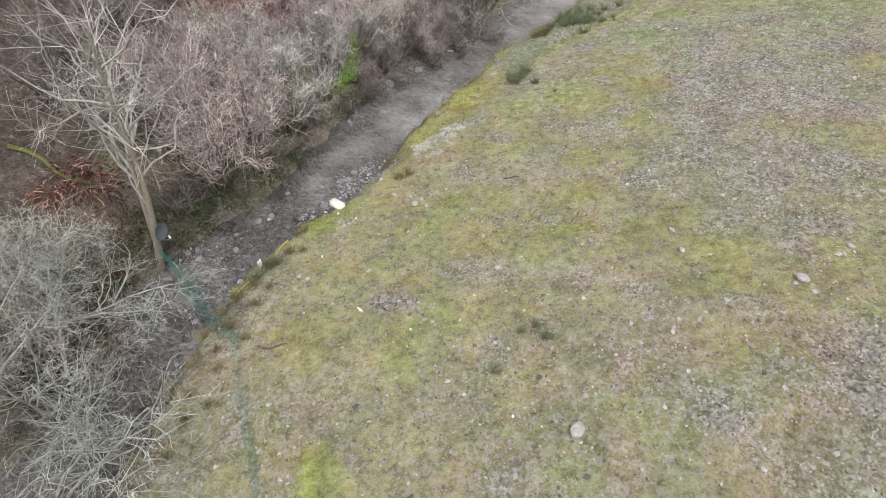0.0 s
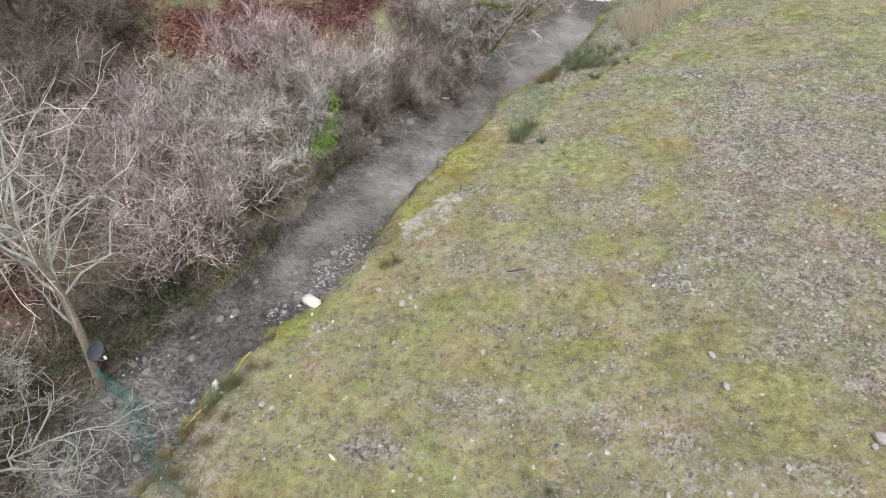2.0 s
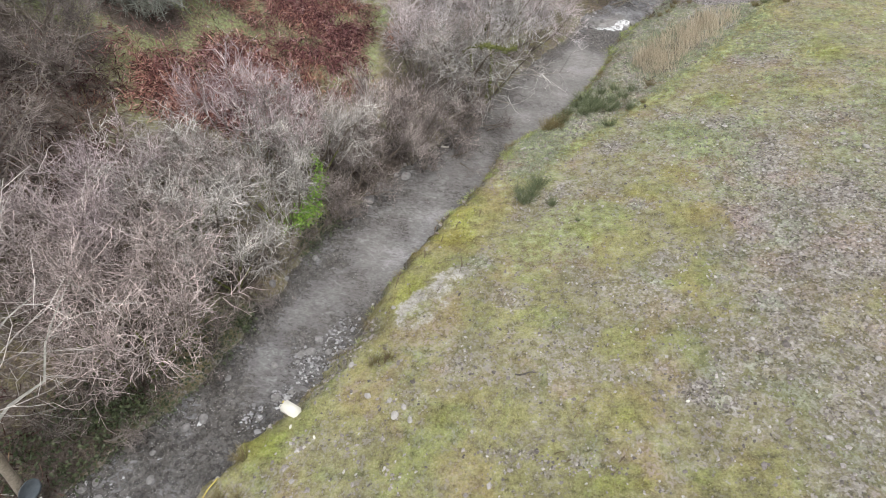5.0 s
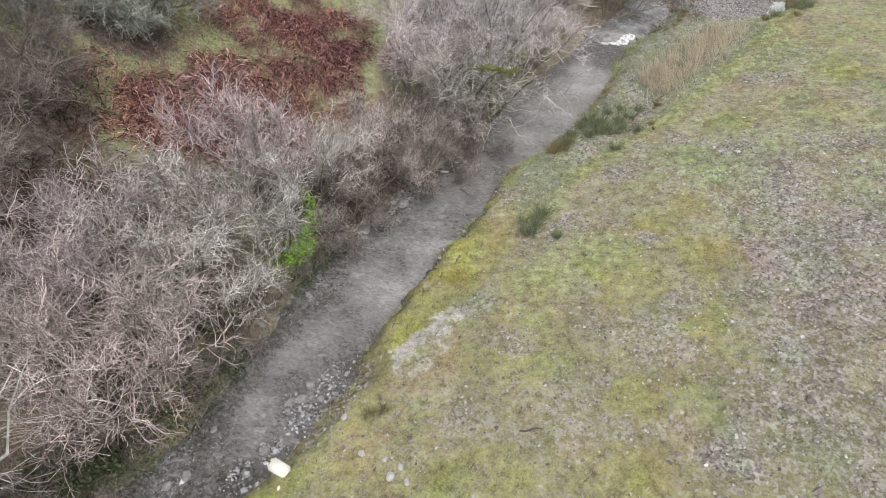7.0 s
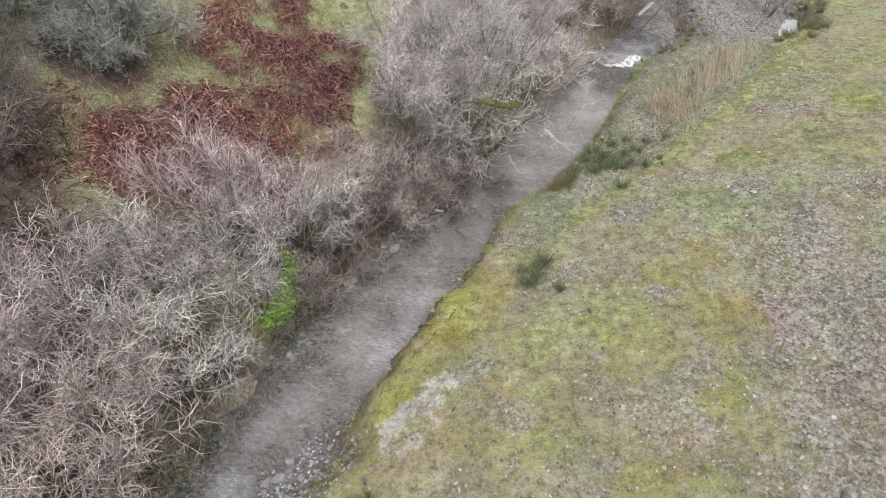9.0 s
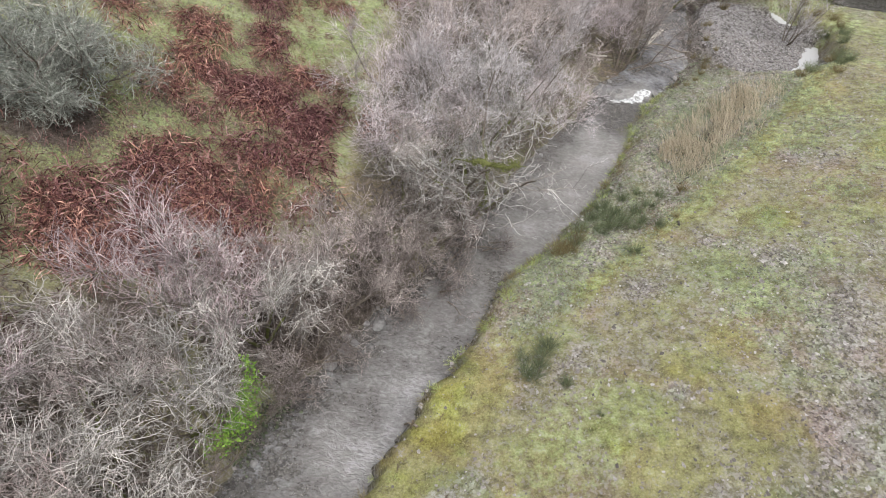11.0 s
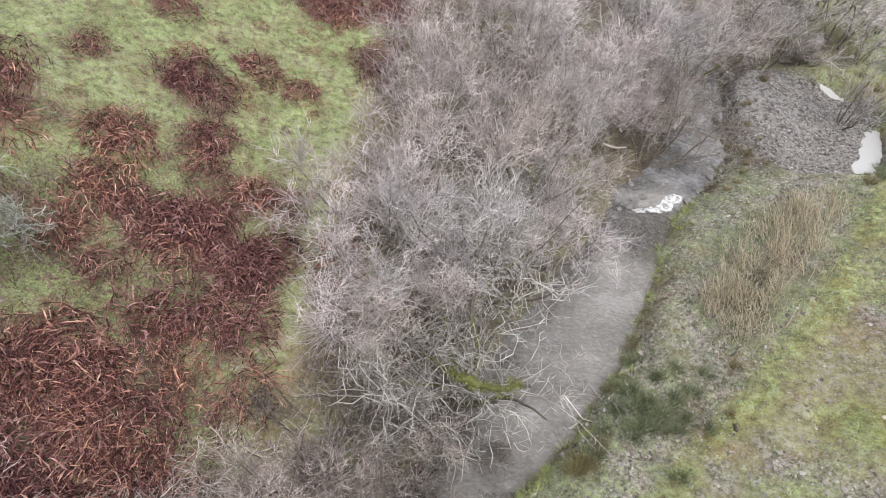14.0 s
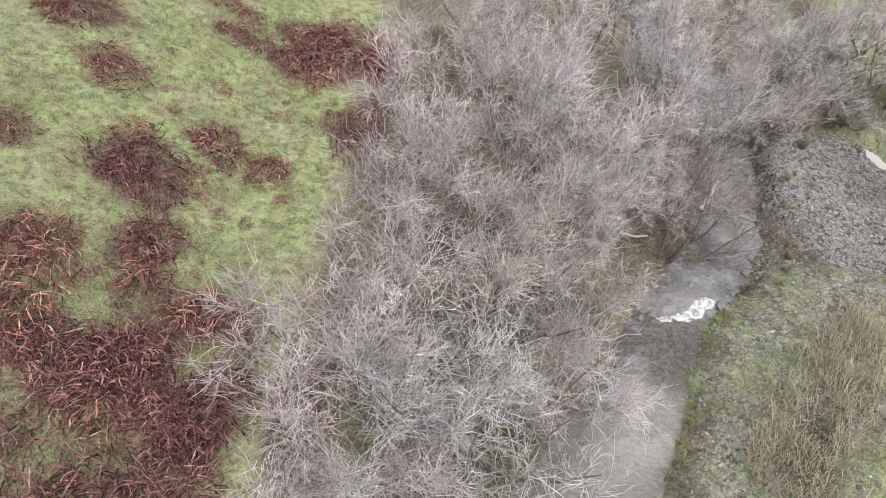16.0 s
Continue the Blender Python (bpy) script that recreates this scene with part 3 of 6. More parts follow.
def zones(x, y):
    el, er = edges(y)
    land_r = smooth((x - er) / 0.25)
    land_l = smooth((el - x) / 0.25)
    s = x - er
    moss = (blob(x, y, 3.0, 13.2, 7.5, 1.1, -6) * 0.7 + blob(x, y, 1.8, 15.0, 2.6, 0.9, 20) * 0.65) * (0.75 + 0.6 * fbm(x, y, 1.2, 3, 44))
    moss = np.maximum(moss, 1.25 * smooth((2.3 - s) / 1.2) * (0.85 + 0.5 * fbm(x, y, 0.8, 3, 46)) * smooth((26.5 - y) / 2) * smooth((y - 12.5) / 2) * (1 - np.clip(1.2 * blob(x, y, -2.5, 17.3, 1.0, 2.2, -32), 0, 1)))
    lip = 0.0
    for (ax, ay), (bx, by) in (((5.2, 27.6), (9.4, 31.4)), ((9.4, 31.4), (12.4, 34.6)), ((12.4, 34.6), (16.4, 40.0)), ((16.4, 40.0), (19.4, 43.2))):
        t = np.clip(((x - ax) * (bx - ax) + (y - ay) * (by - ay)) / ((bx - ax) ** 2 + (by - ay) ** 2), 0, 1)
        lip = np.maximum(lip, smooth(1.25 - np.hypot(x - ax - t * (bx - ax), y - ay - t * (by - ay)) / 0.75))
    moss = np.maximum(moss, lip * (0.78 + 0.7 * fbm(x, y, 1.3, 3, 45)))
    moss = np.maximum(moss, blob(x, y, 5.4, 28.2, 0.75, 0.85) * 1.15)
    moss = np.maximum(moss, blob(x, y, 1.4, 22.9, 1.2, 2.0, -38) * (1.15 + 0.6 * fbm(x, y, 0.7, 3, 49)))
    moss = np.maximum(moss, 0.30 + 0.55 * fbm(x, y, 1.7, 4, 41) + 0.2 * fbm(x, y, 6, 2, 43))
    bare = np.zeros_like(x)
    tx, ty = x + 1.3 * fbm(x, y, 1.8, 4, 141), y + 1.1 * fbm(x, y, 1.8, 4, 142)
    for cx, cy, rx, ry in MOSS_SPOTS:
        moss = np.maximum(moss, blob(tx, ty, cx, cy, rx, ry) * (0.8 + 0.7 * fbm(x, y, 0.9, 3, 47)))
    for cx, cy, rx, ry in SHALE_SPOTS:
        bare = np.maximum(bare, blob(tx, ty, cx, cy, rx * 1.15, ry * 1.15) * (0.55 + 0.7 * fbm(x, y, 0.8, 3, 48)))
    moss = moss * (1 - 0.6 * np.clip(bare, 0, 1)) * land_r
    # terrace between stream and field, stony with low green plants
    edge_x = np.interp(y, [25, 27.6, 31.4, 34.6, 40, 43.2], [3.6, 5.4, 9.2, 12.2, 16.2, 19.2])
    terrace = smooth((edge_x - x) / 0.6) * smooth((y - 25) / 2) * land_r
    stone = 0.28 + 0.48 * fbm(x, y, 1.3, 4, 51) + 0.42 * smooth((x - 6.5) / 5) * smooth((32 - y) / 6)
    stone = np.maximum(stone * (1 - 0.5 * np.clip(moss, 0, 1)), bare)
    stone = np.maximum(stone, 1.0 * blob(x, y, 3.4, 14.0, 1.7, 0.35, -8))
    stone = np.maximum(stone, terrace * (0.72 + 0.5 * fbm(x, y, 1.0, 3, 61)))
    stone = np.maximum(stone, 1.1 * bar(x, y))
    stone = np.maximum(stone, 0.8 * smooth((0.9 - s) / 0.5) * smooth((y - 27) / 2))
    stone = np.maximum(stone, 1.3 * blob(x, y, -2.5, 17.3, 0.9, 2.1, -32))
    stone = np.maximum(stone, 0.9 * blob(x, y, 7.2, 41.6, 0.9, 1.2, 0))
    stone = stone * land_r
    green = blob(x, y, 4.6, 22.4, 1.3, 2.6, -35) * 0.4 + blob(x, y, 15.6, 14.2, 1.2, 1.2) * 0.8
    green = np.maximum(green, terrace * (0.15 + 0.7 * fbm(x, y, 0.7, 3, 63)) * smooth((s - 0.3) / 0.5))
    green = np.maximum(green, 0.5 * lip * (0.7 + 0.8 * fbm(x, y, 0.9, 3, 65)))
    green = np.maximum(green, (0.3 + 0.5 * fbm(x, y, 1.6, 3, 66)) * smooth((y - 22) / 6))
    green = np.maximum(green, 0.55 * smooth((x - 14) / 3) * smooth((y - 46) / 4))
    green = np.maximum(green * land_r, land_l * (0.72 + 0.45 * fbm(x, y, 1.5, 4, 71)) * smooth((-2.6 - x) / 1.2) * smooth((y - 23) / 4))
    green = np.where((y < 24) & (land_l > 0.5), (0.45 + 0.5 * fbm(x, y, 2.5, 3, 72)) * smooth((-10.0 - x) / 1.0), green)
    moss = moss * (1 - 0.75 * terrace) * (1 - bar(x, y))
    green = green * (1 - bar(x, y))
    silt = (1.2 * blob(x, y, 0.25, 19.3, 0.6, 1.15, -28) + 0.75 * blob(x, y, 1.2, 20.6, 0.6, 0.3, 20)) * (0.72 + 1.2 * fbm(x, y, 0.5, 3, 95))
    rust = np.zeros_like(x)
    for cx, cy, rx, ry, turn in BRACKEN_PATCHES:
        rust = np.maximum(rust, blob(x, y, cx, cy, rx * 1.25, ry * 1.25, turn) * (0.64 + 0.6 * fbm(x, y, 0.7, 3, 143)))
    rust = np.maximum(rust, (0.2 + 0.24 * smooth((41 - y) / 3)) * smooth((-3.4 - x) / 1) * smooth((y - 25) / 2) * (0.75 + 0.8 * fbm(x, y, 1.3, 3, 88))) * land_l
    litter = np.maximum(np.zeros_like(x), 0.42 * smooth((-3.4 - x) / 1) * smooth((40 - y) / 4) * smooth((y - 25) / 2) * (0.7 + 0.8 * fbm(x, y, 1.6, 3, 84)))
    # dark soil below the olive bush, with the bush's shade painted in
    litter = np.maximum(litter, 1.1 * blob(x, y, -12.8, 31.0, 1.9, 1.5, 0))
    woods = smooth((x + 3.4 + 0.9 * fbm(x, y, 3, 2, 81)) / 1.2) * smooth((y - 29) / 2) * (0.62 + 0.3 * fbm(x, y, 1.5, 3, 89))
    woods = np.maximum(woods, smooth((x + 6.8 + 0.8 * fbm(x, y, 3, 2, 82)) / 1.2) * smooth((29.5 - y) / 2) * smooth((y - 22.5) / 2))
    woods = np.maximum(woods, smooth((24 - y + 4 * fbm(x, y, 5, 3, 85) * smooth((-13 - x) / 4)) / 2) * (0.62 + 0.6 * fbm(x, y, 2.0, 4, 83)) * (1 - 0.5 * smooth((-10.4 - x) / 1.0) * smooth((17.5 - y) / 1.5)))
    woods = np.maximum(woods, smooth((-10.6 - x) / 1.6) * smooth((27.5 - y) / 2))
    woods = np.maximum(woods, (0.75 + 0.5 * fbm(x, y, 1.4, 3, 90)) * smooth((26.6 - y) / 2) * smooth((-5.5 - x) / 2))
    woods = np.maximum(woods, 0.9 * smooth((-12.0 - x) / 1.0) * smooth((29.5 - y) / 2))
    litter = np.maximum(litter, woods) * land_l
    litter = np.maximum(litter, land_r * smooth((y - 47.5 + 1.5 * fbm(x, y, 1.5, 3, 86)) / 4) * (0.62 + 0.4 * fbm(x, y, 1.8, 3, 87)) * smooth((22 - x) / 3) * (1 - bar(x, y)))
    litter = np.maximum(litter, 0.9 * smooth((1.0 - s) / 0.6) * land_r * smooth((y - 40.5) / 1.0))
    litter = np.maximum(litter, 0.5 * smooth((0.5 - s) / 0.4) * land_r * (0.75 + 0.4 * fbm(x, y, 1.0, 2, 91)))
    litter = np.maximum(litter, (0.42 + 0.5 * fbm(x, y, 0.7, 3, 92)) * smooth((1.5 - s) / 0.6) * smooth((12.5 - y) / 2) * land_r)
    litter = np.maximum(litter, 0.55 * blob(x, y, 13.4, 45.0, 1.5, 3.2, 0) * land_r)
    litter = np.maximum(litter, 0.5 * (blob(x, y, 10.4, 34.9, 0.8, 1.7, -30) + blob(x, y, 12.2, 37.2, 0.9, 1.8, -40)) * land_r)
    bedm = np.maximum(1 - np.maximum(land_r, land_l), 0.85 * bar(x, y))
    return np.stack([moss, stone, green, rust], -1), np.stack([silt, litter, bedm], -1)


def add_zones(me, x, y):
    for name, values in zip(("zone_a", "zone_b"), zones(x, y)):
        layer = me.color_attributes.new(name, "FLOAT_COLOR", "POINT")
        rgba = np.ones((len(x), 4), np.float32)
        rgba[:, :values.shape[-1]] = np.clip(values, 0, 1.3)
        layer.data.foreach_set("color", rgba.ravel())


gx, gy = axis(-18, 26, 0.17, 500), axis(2, 62, 0.17, 500)
X, Y = np.meshgrid(gx, gy)
Z = ground(X, Y)
nx, ny = len(gx), len(gy)
ii = (np.arange(ny - 1)[:, None] * nx + np.arange(nx - 1)[None]).ravel()
ground_mesh = mesh_of("ground", np.stack([X, Y, Z], -1), np.stack([ii, ii + 1, ii + nx + 1, ii + nx], 1), None, GROUND, True)
add_zones(ground_mesh, X.ravel(), Y.ravel())
tagged(new("ground", ground_mesh), "sloping valley ground with moss, shale and leaf litter", "ground", kind="structure")

# ---- water ----
wy = np.concatenate([np.arange(-60, 2, 2.0), np.arange(2, 62, 0.12), np.arange(62, 120, 2.0)])
cols = np.linspace(0, 1, 28)
wl, wr = edges(wy)
WX = (wl - 0.45)[:, None] * (1 - cols) + (wr + 0.45)[:, None] * cols
WY = wy[:, None] + 0 * cols
# the water heaps up at the rapid and over the fall
WZ = water_level(WY) + 0.012 * fbm(WX, WY, 0.35, 3, 101)
rapid = blob(WX, WY, -5.4, 15.2, 0.8, 1.3, -30) + blob(WX, WY, 8.9, 40.2, 1.1, 0.9, 0) + 0.5 * blob(WX, WY, -7.2, 12.0, 1.0, 1.2, 0)
WZ = WZ + 0.09 * rapid * fbm(WX, WY, 0.3, 3, 103)
k = (np.arange(len(wy) - 1)[:, None] * 28 + np.arange(27)[None]).ravel()
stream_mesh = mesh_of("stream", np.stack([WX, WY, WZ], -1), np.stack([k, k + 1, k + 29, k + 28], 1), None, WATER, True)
# murk: clearer over the lower riffle, with sky sheen and bank reflection painted in
silt_sheen = np.ones((WX.size, 4), np.float32)
across = (WX - wl[:, None]) / (wr - wl)[:, None]
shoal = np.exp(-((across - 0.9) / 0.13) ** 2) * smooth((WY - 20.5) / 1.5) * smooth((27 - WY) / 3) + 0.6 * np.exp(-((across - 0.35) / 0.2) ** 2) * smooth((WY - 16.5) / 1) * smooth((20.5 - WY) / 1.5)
silt_and_sky = 0.25 + 0.2 * smooth((WY - 17.5) / 4) + 0.42 * smooth((WY - 27) / 5) - 0.35 * smooth((WY - 37.0) / 1.5) * smooth((41.0 - WY) / 0.8) + 0.3 * fbm(WX, WY, 1.6, 3, 161)
# paler where the sky reflects, darker along the far bank for its reflection
silt_sheen[:, :3] = np.clip(silt_and_sky - 0.35 * smooth((WY - 40.8) / 0.6) - 0.25 * smooth((16.5 - WY) / 2) - 0.4 * smooth((0.4 - across) / 0.35) + 0.45 * shoal, 0, 1).reshape(-1, 1)
# second channel: painted sky sheen above the fall and on the lower riffle
silt_sheen[:, 1] = np.clip((0.4 + 0.9 * fbm(WX, WY, 0.6, 3, 163)) * smooth((WY - 40.7) / 0.5) + 0.3 * smooth((19 - WY) / 3) * (0.45 + 1.1 * fbm(WX, WY, 1.1, 3, 162)) + 0.35 * shoal, 0, 1).ravel()
stream_mesh.color_attributes.new("murk_sheen", "FLOAT_COLOR", "POINT").data.foreach_set("color", silt_sheen.ravel())
tagged(new("stream", stream_mesh),
       "shallow murky grey-brown stream running over stones", "stream", kind="structure")
px, py = np.meshgrid(np.arange(16.5, 21, 0.12), np.arange(42, 50.5, 0.12))
pz = POOL_LEVEL + 0 * px
k = (np.arange(px.shape[0] - 1)[:, None] * px.shape[1] + np.arange(px.shape[1] - 1)[None]).ravel()
k = k[(pool(px, py).ravel() > -0.3)[k]]
tagged(new("side_pool", mesh_of("side_pool", np.stack([px, py, pz], -1), np.stack([k, k + 1, k + px.shape[1] + 1, k + px.shape[1]], 1), None, POOL_WATER, True)),
       "still side pool mirroring the white sky beside gravel", "pool", kind="structure")


def foam(name, label, spots, seed):
    """Broken white water: a ragged heaped skin that follows the drop."""
    step = 0.03
    x0, x1 = min(s[0] - s[2] for s in spots) - 0.4, max(s[0] + s[2] for s in spots) + 0.4
    y0, y1 = min(s[1] - s[3] for s in spots) - 0.4, max(s[1] + s[3] for s in spots) + 0.4
    fx, fy = np.meshgrid(np.arange(x0, x1, step), np.arange(y0, y1, step))
    w = np.zeros_like(fx)
    for cx, cy, rx, ry, turn, much in spots:
        w = np.maximum(w, much * blob(fx, fy, cx, cy, rx, ry, turn))
    flow = fbm((fx * 0.85 - fy * 0.5) * 1.7, (fx * 0.5 + fy * 0.85) * 0.7, 0.45, 4, seed)
    w = w + 0.4 * flow - 0.28
    fz = water_level(fy) + 0.012 + 0.07 * np.clip(w, 0, 1) + 0.03 * fbm(fx, fy, 0.12, 2, seed + 9)
    n = fx.shape[1]
    k = (np.arange(fx.shape[0] - 1)[:, None] * n + np.arange(n - 1)[None]).ravel()
    f = w.ravel()
    k = k[(f[k] > 0.12) & (f[k + n + 1] > 0.12)]
    used, q = np.unique(np.stack([k, k + 1, k + n + 1, k + n], 1), return_inverse=True)
    v = np.stack([fx, fy, fz], -1).reshape(-1, 3)[used]
    tagged(new(name, mesh_of(name, v, q.reshape(-1, 4), None, FOAM, True)), label, "white water", kind="stuff")


foam("white_water", "white foaming water tumbling over stones", [(9.1, 40.45, 0.45, 0.2, 15, 0.75), (9.65, 40.8, 0.45, 0.26, 40, 0.95), (8.4, 40.25, 0.35, 0.14, 10, 0.5)], 141)
foam("white_water", "small white riffle over stones in the stream", [(-5.5, 15.35, 0.14, 0.42, -12, 0.40), (-5.25, 14.85, 0.2, 0.1, 20, 0.33), (-6.4, 14.0, 0.3, 0.08, 20, 0.26)], 151)

# ---- bare bushes and trees ----


def at_ground(x, y, sink=0.0):
    return float(ground(x, y)) - sink


def crown_mesh(limbs, crown, twig, bark):
    """Limbs and twigs in one mesh with two materials."""
    v, q = joined([crown, limbs])
    me = mesh_of("crown", v, q, None, twig)
    me.materials.append(bark)
    index = np.zeros(len(q), np.int32)
    index[len(crown[1]):] = 1
    me.polygons.foreach_set("material_index", index)
    return me


def make_bush(kind, twig, bark, label, category, spec, moss=False):
    """A bush or tree at the origin: stems and one crown of limbs and twigs."""
    p0, r0, limbs, crown = thicket(**spec)
    top = new(kind)
    sides = 7
    for i in range(len(p0)):
        v, q = tubes(p0[i:i + 1], r0[i:i + 1], sides)
        stem = part("trunk" if len(p0) < 3 else "stem", mesh_of("stem", v, q, None, bark, True), top)
        if moss and i % 2 == 0:
            a = p0[i:i + 1, :5]
            rr = r0[i:i + 1, :5] * 1.25
            v, q = tubes(a + 0.012, rr, sides)
            part("moss", mesh_of("moss", v, q, None, MOSS, True), stem, "yellow-green moss sleeve")
    part("crown", crown_mesh(limbs, crown, twig, LIMB if bark is BARK else bark), top)
    return tagged(top, label, category)


BUSHES = {}


def bush(kind, x, y, h=1.0, wide=1.0, turn=0.0, sink=0.0):
    """Stands one bush of a kind at x, y; the first is built, the others are copies."""
    maker, group = BUSHES[kind]
    m = pose(x, y, at_ground(x, y, sink), 0, 0, turn) @ Matrix.Diagonal((wide, wide, h, 1))
    if callable(maker):
        ob = maker()
        ob.matrix_basis = m
        tagged(ob, group=group)
        BUSHES[kind] = (ob, group)
    else:
        first = maker
        ob = copy_thing(first, Matrix())
        ob.matrix_basis = m
    return ob


def kind(name, twig, bark, label, category, group, moss=False, **spec):
    base = "bush" if category == "bush" else "tree"
    BUSHES[name] = (lambda: make_bush(base, twig, bark, label, category, spec, moss), group)


kind("pink_a", TWIG_PINK, BARK, "bare pinkish-brown bush with mossy stems by the stream", "bush", "bushes along the stream", True, seed=1, stems=10, height=4.7, spread=44, limbs=8, branchlets=7, twigs=3, twig_r=0.0068, short=0.12, up=0.12, wild=1.2, low=0.3, angle=(22, 55), knots=3)
kind("pink_b", TWIG_PINK, BARK, "bare bush with dense pinkish-grey twigs", "bush", "bushes along the stream", seed=2, stems=10, height=4.4, spread=50, limbs=8, branchlets=7, twigs=3, twig_r=0.0068, short=0.12, up=0.12, wild=1.3, low=0.3, angle=(22, 58), knots=3)
kind("mauve_a", TWIG_MAUVE, BARK, "bare bush with fine mauve-tinted twigs", "bush", "bushes along the stream", seed=22, stems=11, height=4.4, spread=46, limbs=8, branchlets=7, twigs=3, twig_r=0.0066, short=0.13, up=0.16, wild=1.1, low=0.3, angle=(20, 50), spray=(18, 55), knots=3)
kind("ashen_a", TWIG_ASH, BARK, "bare bush with ash-grey lichened twigs", "bush", "bushes along the stream", True, seed=23, stems=9, height=4.5, spread=48, limbs=8, branchlets=7, twigs=3, twig_r=0.0072, short=0.1, up=0.1, wild=1.5, low=0.3, angle=(25, 60), knots=3)
kind("grey_a", TWIG_GREY, BARK, "bare grey multi-stemmed bush on the bank", "bush", "bushes along the stream", True, seed=3, stems=9, height=4.6, spread=44, limbs=8, branchlets=8, twigs=3, twig_r=0.0064, up=0.12, wild=1.2, low=0.3, angle=(22, 58), knots=3)
kind("brown_a", TWIG_BROWN, BARK, "low dark brown leafless bush over the water", "bush", "bushes along the stream", seed=4, stems=9, height=2.6, spread=62, limbs=7, branchlets=6, twigs=4, droop=0.05)
kind("dun_a", TWIG_DUN, BARK, "dense dull brown leafless bush over the water", "bush", "bushes along the stream", seed=24, stems=10, height=3.0, spread=62, limbs=8, branchlets=8, twigs=4, twig_r=0.0044)
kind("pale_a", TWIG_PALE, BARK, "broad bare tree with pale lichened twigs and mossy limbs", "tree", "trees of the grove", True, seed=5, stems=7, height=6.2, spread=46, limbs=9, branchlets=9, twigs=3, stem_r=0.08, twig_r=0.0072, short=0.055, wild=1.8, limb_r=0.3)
kind("mossy_a", TWIG_ASH, BARK, "broad bare tree with pale lichened twigs and a mossy limb", "tree", "trees of the grove", True, seed=5, stems=7, height=6.2, spread=46, limbs=9, branchlets=9, twigs=3, stem_r=0.08, twig_r=0.0072, short=0.055, wild=1.8, limb_r=0.3)
kind("ivy_a", TWIG_ASH, BARK, "bare grey bush with bright green ivy on its stems", "bush", "bushes along the stream", True, seed=3, stems=9, height=4.6, spread=44, limbs=8, branchlets=8, twigs=3, twig_r=0.0068, up=0.12, wild=1.2, low=0.3, angle=(22, 58), knots=3)
kind("dark_a", TWIG_BROWN, BARK, "dark leafless bush on the shaded slope", "bush", "bushes on the slope", seed=15, stems=9, height=4.2, spread=52, limbs=8, branchlets=8, twigs=4, up=0.12, wild=1.2)
kind("shade_a", TWIG_BROWN, BARK, "dull purplish-brown leafless bush on the slope", "bush", "bushes on the slope", seed=16, stems=10, height=3.8, spread=56, limbs=8, branchlets=8, twigs=4, up=0.1, wild=1.4)
kind("scrub_a", TWIG_GREY, BARK_PALE, "low tangled scrub of pale crooked branches", "bush", "low scrub by the water", seed=14, stems=9, height=2.6, spread=70, limbs=6, branchlets=6, twigs=4, stem_r=0.035, twig_r=0.0065, up=0.03, wild=1.4)
kind("crooked_a", TWIG_OLIVE, BARK_LICHEN, "bare tree with ash-grey crooked branches over the water", "tree", "crooked trees by the water", seed=25, stems=5, height=6.2, spread=50, limbs=9, branchlets=7, twigs=4, stem_r=0.06, twig_r=0.0062, up=0.1, wild=1.5, low=0.25, angle=(25, 60), short=0.08, limb_r=0.36)
kind("leaning_a", TWIG_DUN, BARK, "dark multi-stemmed tree leaning over the fall", "tree", "", seed=19, stems=9, height=4.8, spread=46, limbs=7, branchlets=7, twigs=4, stem_r=0.055, up=0.1, wild=1.3, sway=0.2, low=0.3, angle=(22, 55))
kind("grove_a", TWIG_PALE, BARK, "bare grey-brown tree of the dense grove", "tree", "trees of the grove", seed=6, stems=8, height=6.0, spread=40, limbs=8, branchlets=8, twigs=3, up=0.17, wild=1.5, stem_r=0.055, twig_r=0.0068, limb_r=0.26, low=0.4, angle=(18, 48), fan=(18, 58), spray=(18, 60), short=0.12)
kind("grove_b", TWIG_GROVE, BARK, "bare pinkish-brown tree of the dense grove", "tree", "trees of the grove", seed=7, stems=8, height=5.6, spread=44, limbs=8, branchlets=8, twigs=3, up=0.16, wild=1.5, stem_r=0.05, twig_r=0.0066, limb_r=0.26, low=0.4, angle=(18, 50), fan=(18, 58), spray=(18, 60), short=0.12)
kind("grove_c", TWIG_BUFF, BARK, "bare buff-brown tree of the dense grove", "tree", "trees of the grove", True, seed=27, stems=8, height=5.4, spread=44, limbs=8, branchlets=8, twigs=3, up=0.16, wild=1.5, stem_r=0.05, twig_r=0.0066, limb_r=0.26, low=0.4, angle=(20, 50), fan=(18, 58), spray=(18, 60), short=0.12)
kind("olive_a", TWIG_OLIVE, BARK, "dense rounded grey-green lichened bush on the slope", "bush", "bushes on the slope", seed=8, stems=15, height=3.7, spread=78, limbs=11, branchlets=11, twigs=4, up=0.05, wild=1.6, twig_r=0.0066, short=0.07, knots=2)
kind("upright_a", TWIG_GREY, BARK, "clump of upright bare stems beside the fall", "tree", "", seed=9, stems=10, height=4.6, spread=34, limbs=7, branchlets=6, twigs=4, stem_r=0.05, up=0.15, angle=(18, 45), fan=(18, 50), spray=(15, 50))
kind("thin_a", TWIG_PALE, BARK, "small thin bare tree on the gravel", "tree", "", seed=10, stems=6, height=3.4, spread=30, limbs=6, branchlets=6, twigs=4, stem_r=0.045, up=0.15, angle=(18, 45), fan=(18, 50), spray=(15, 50))

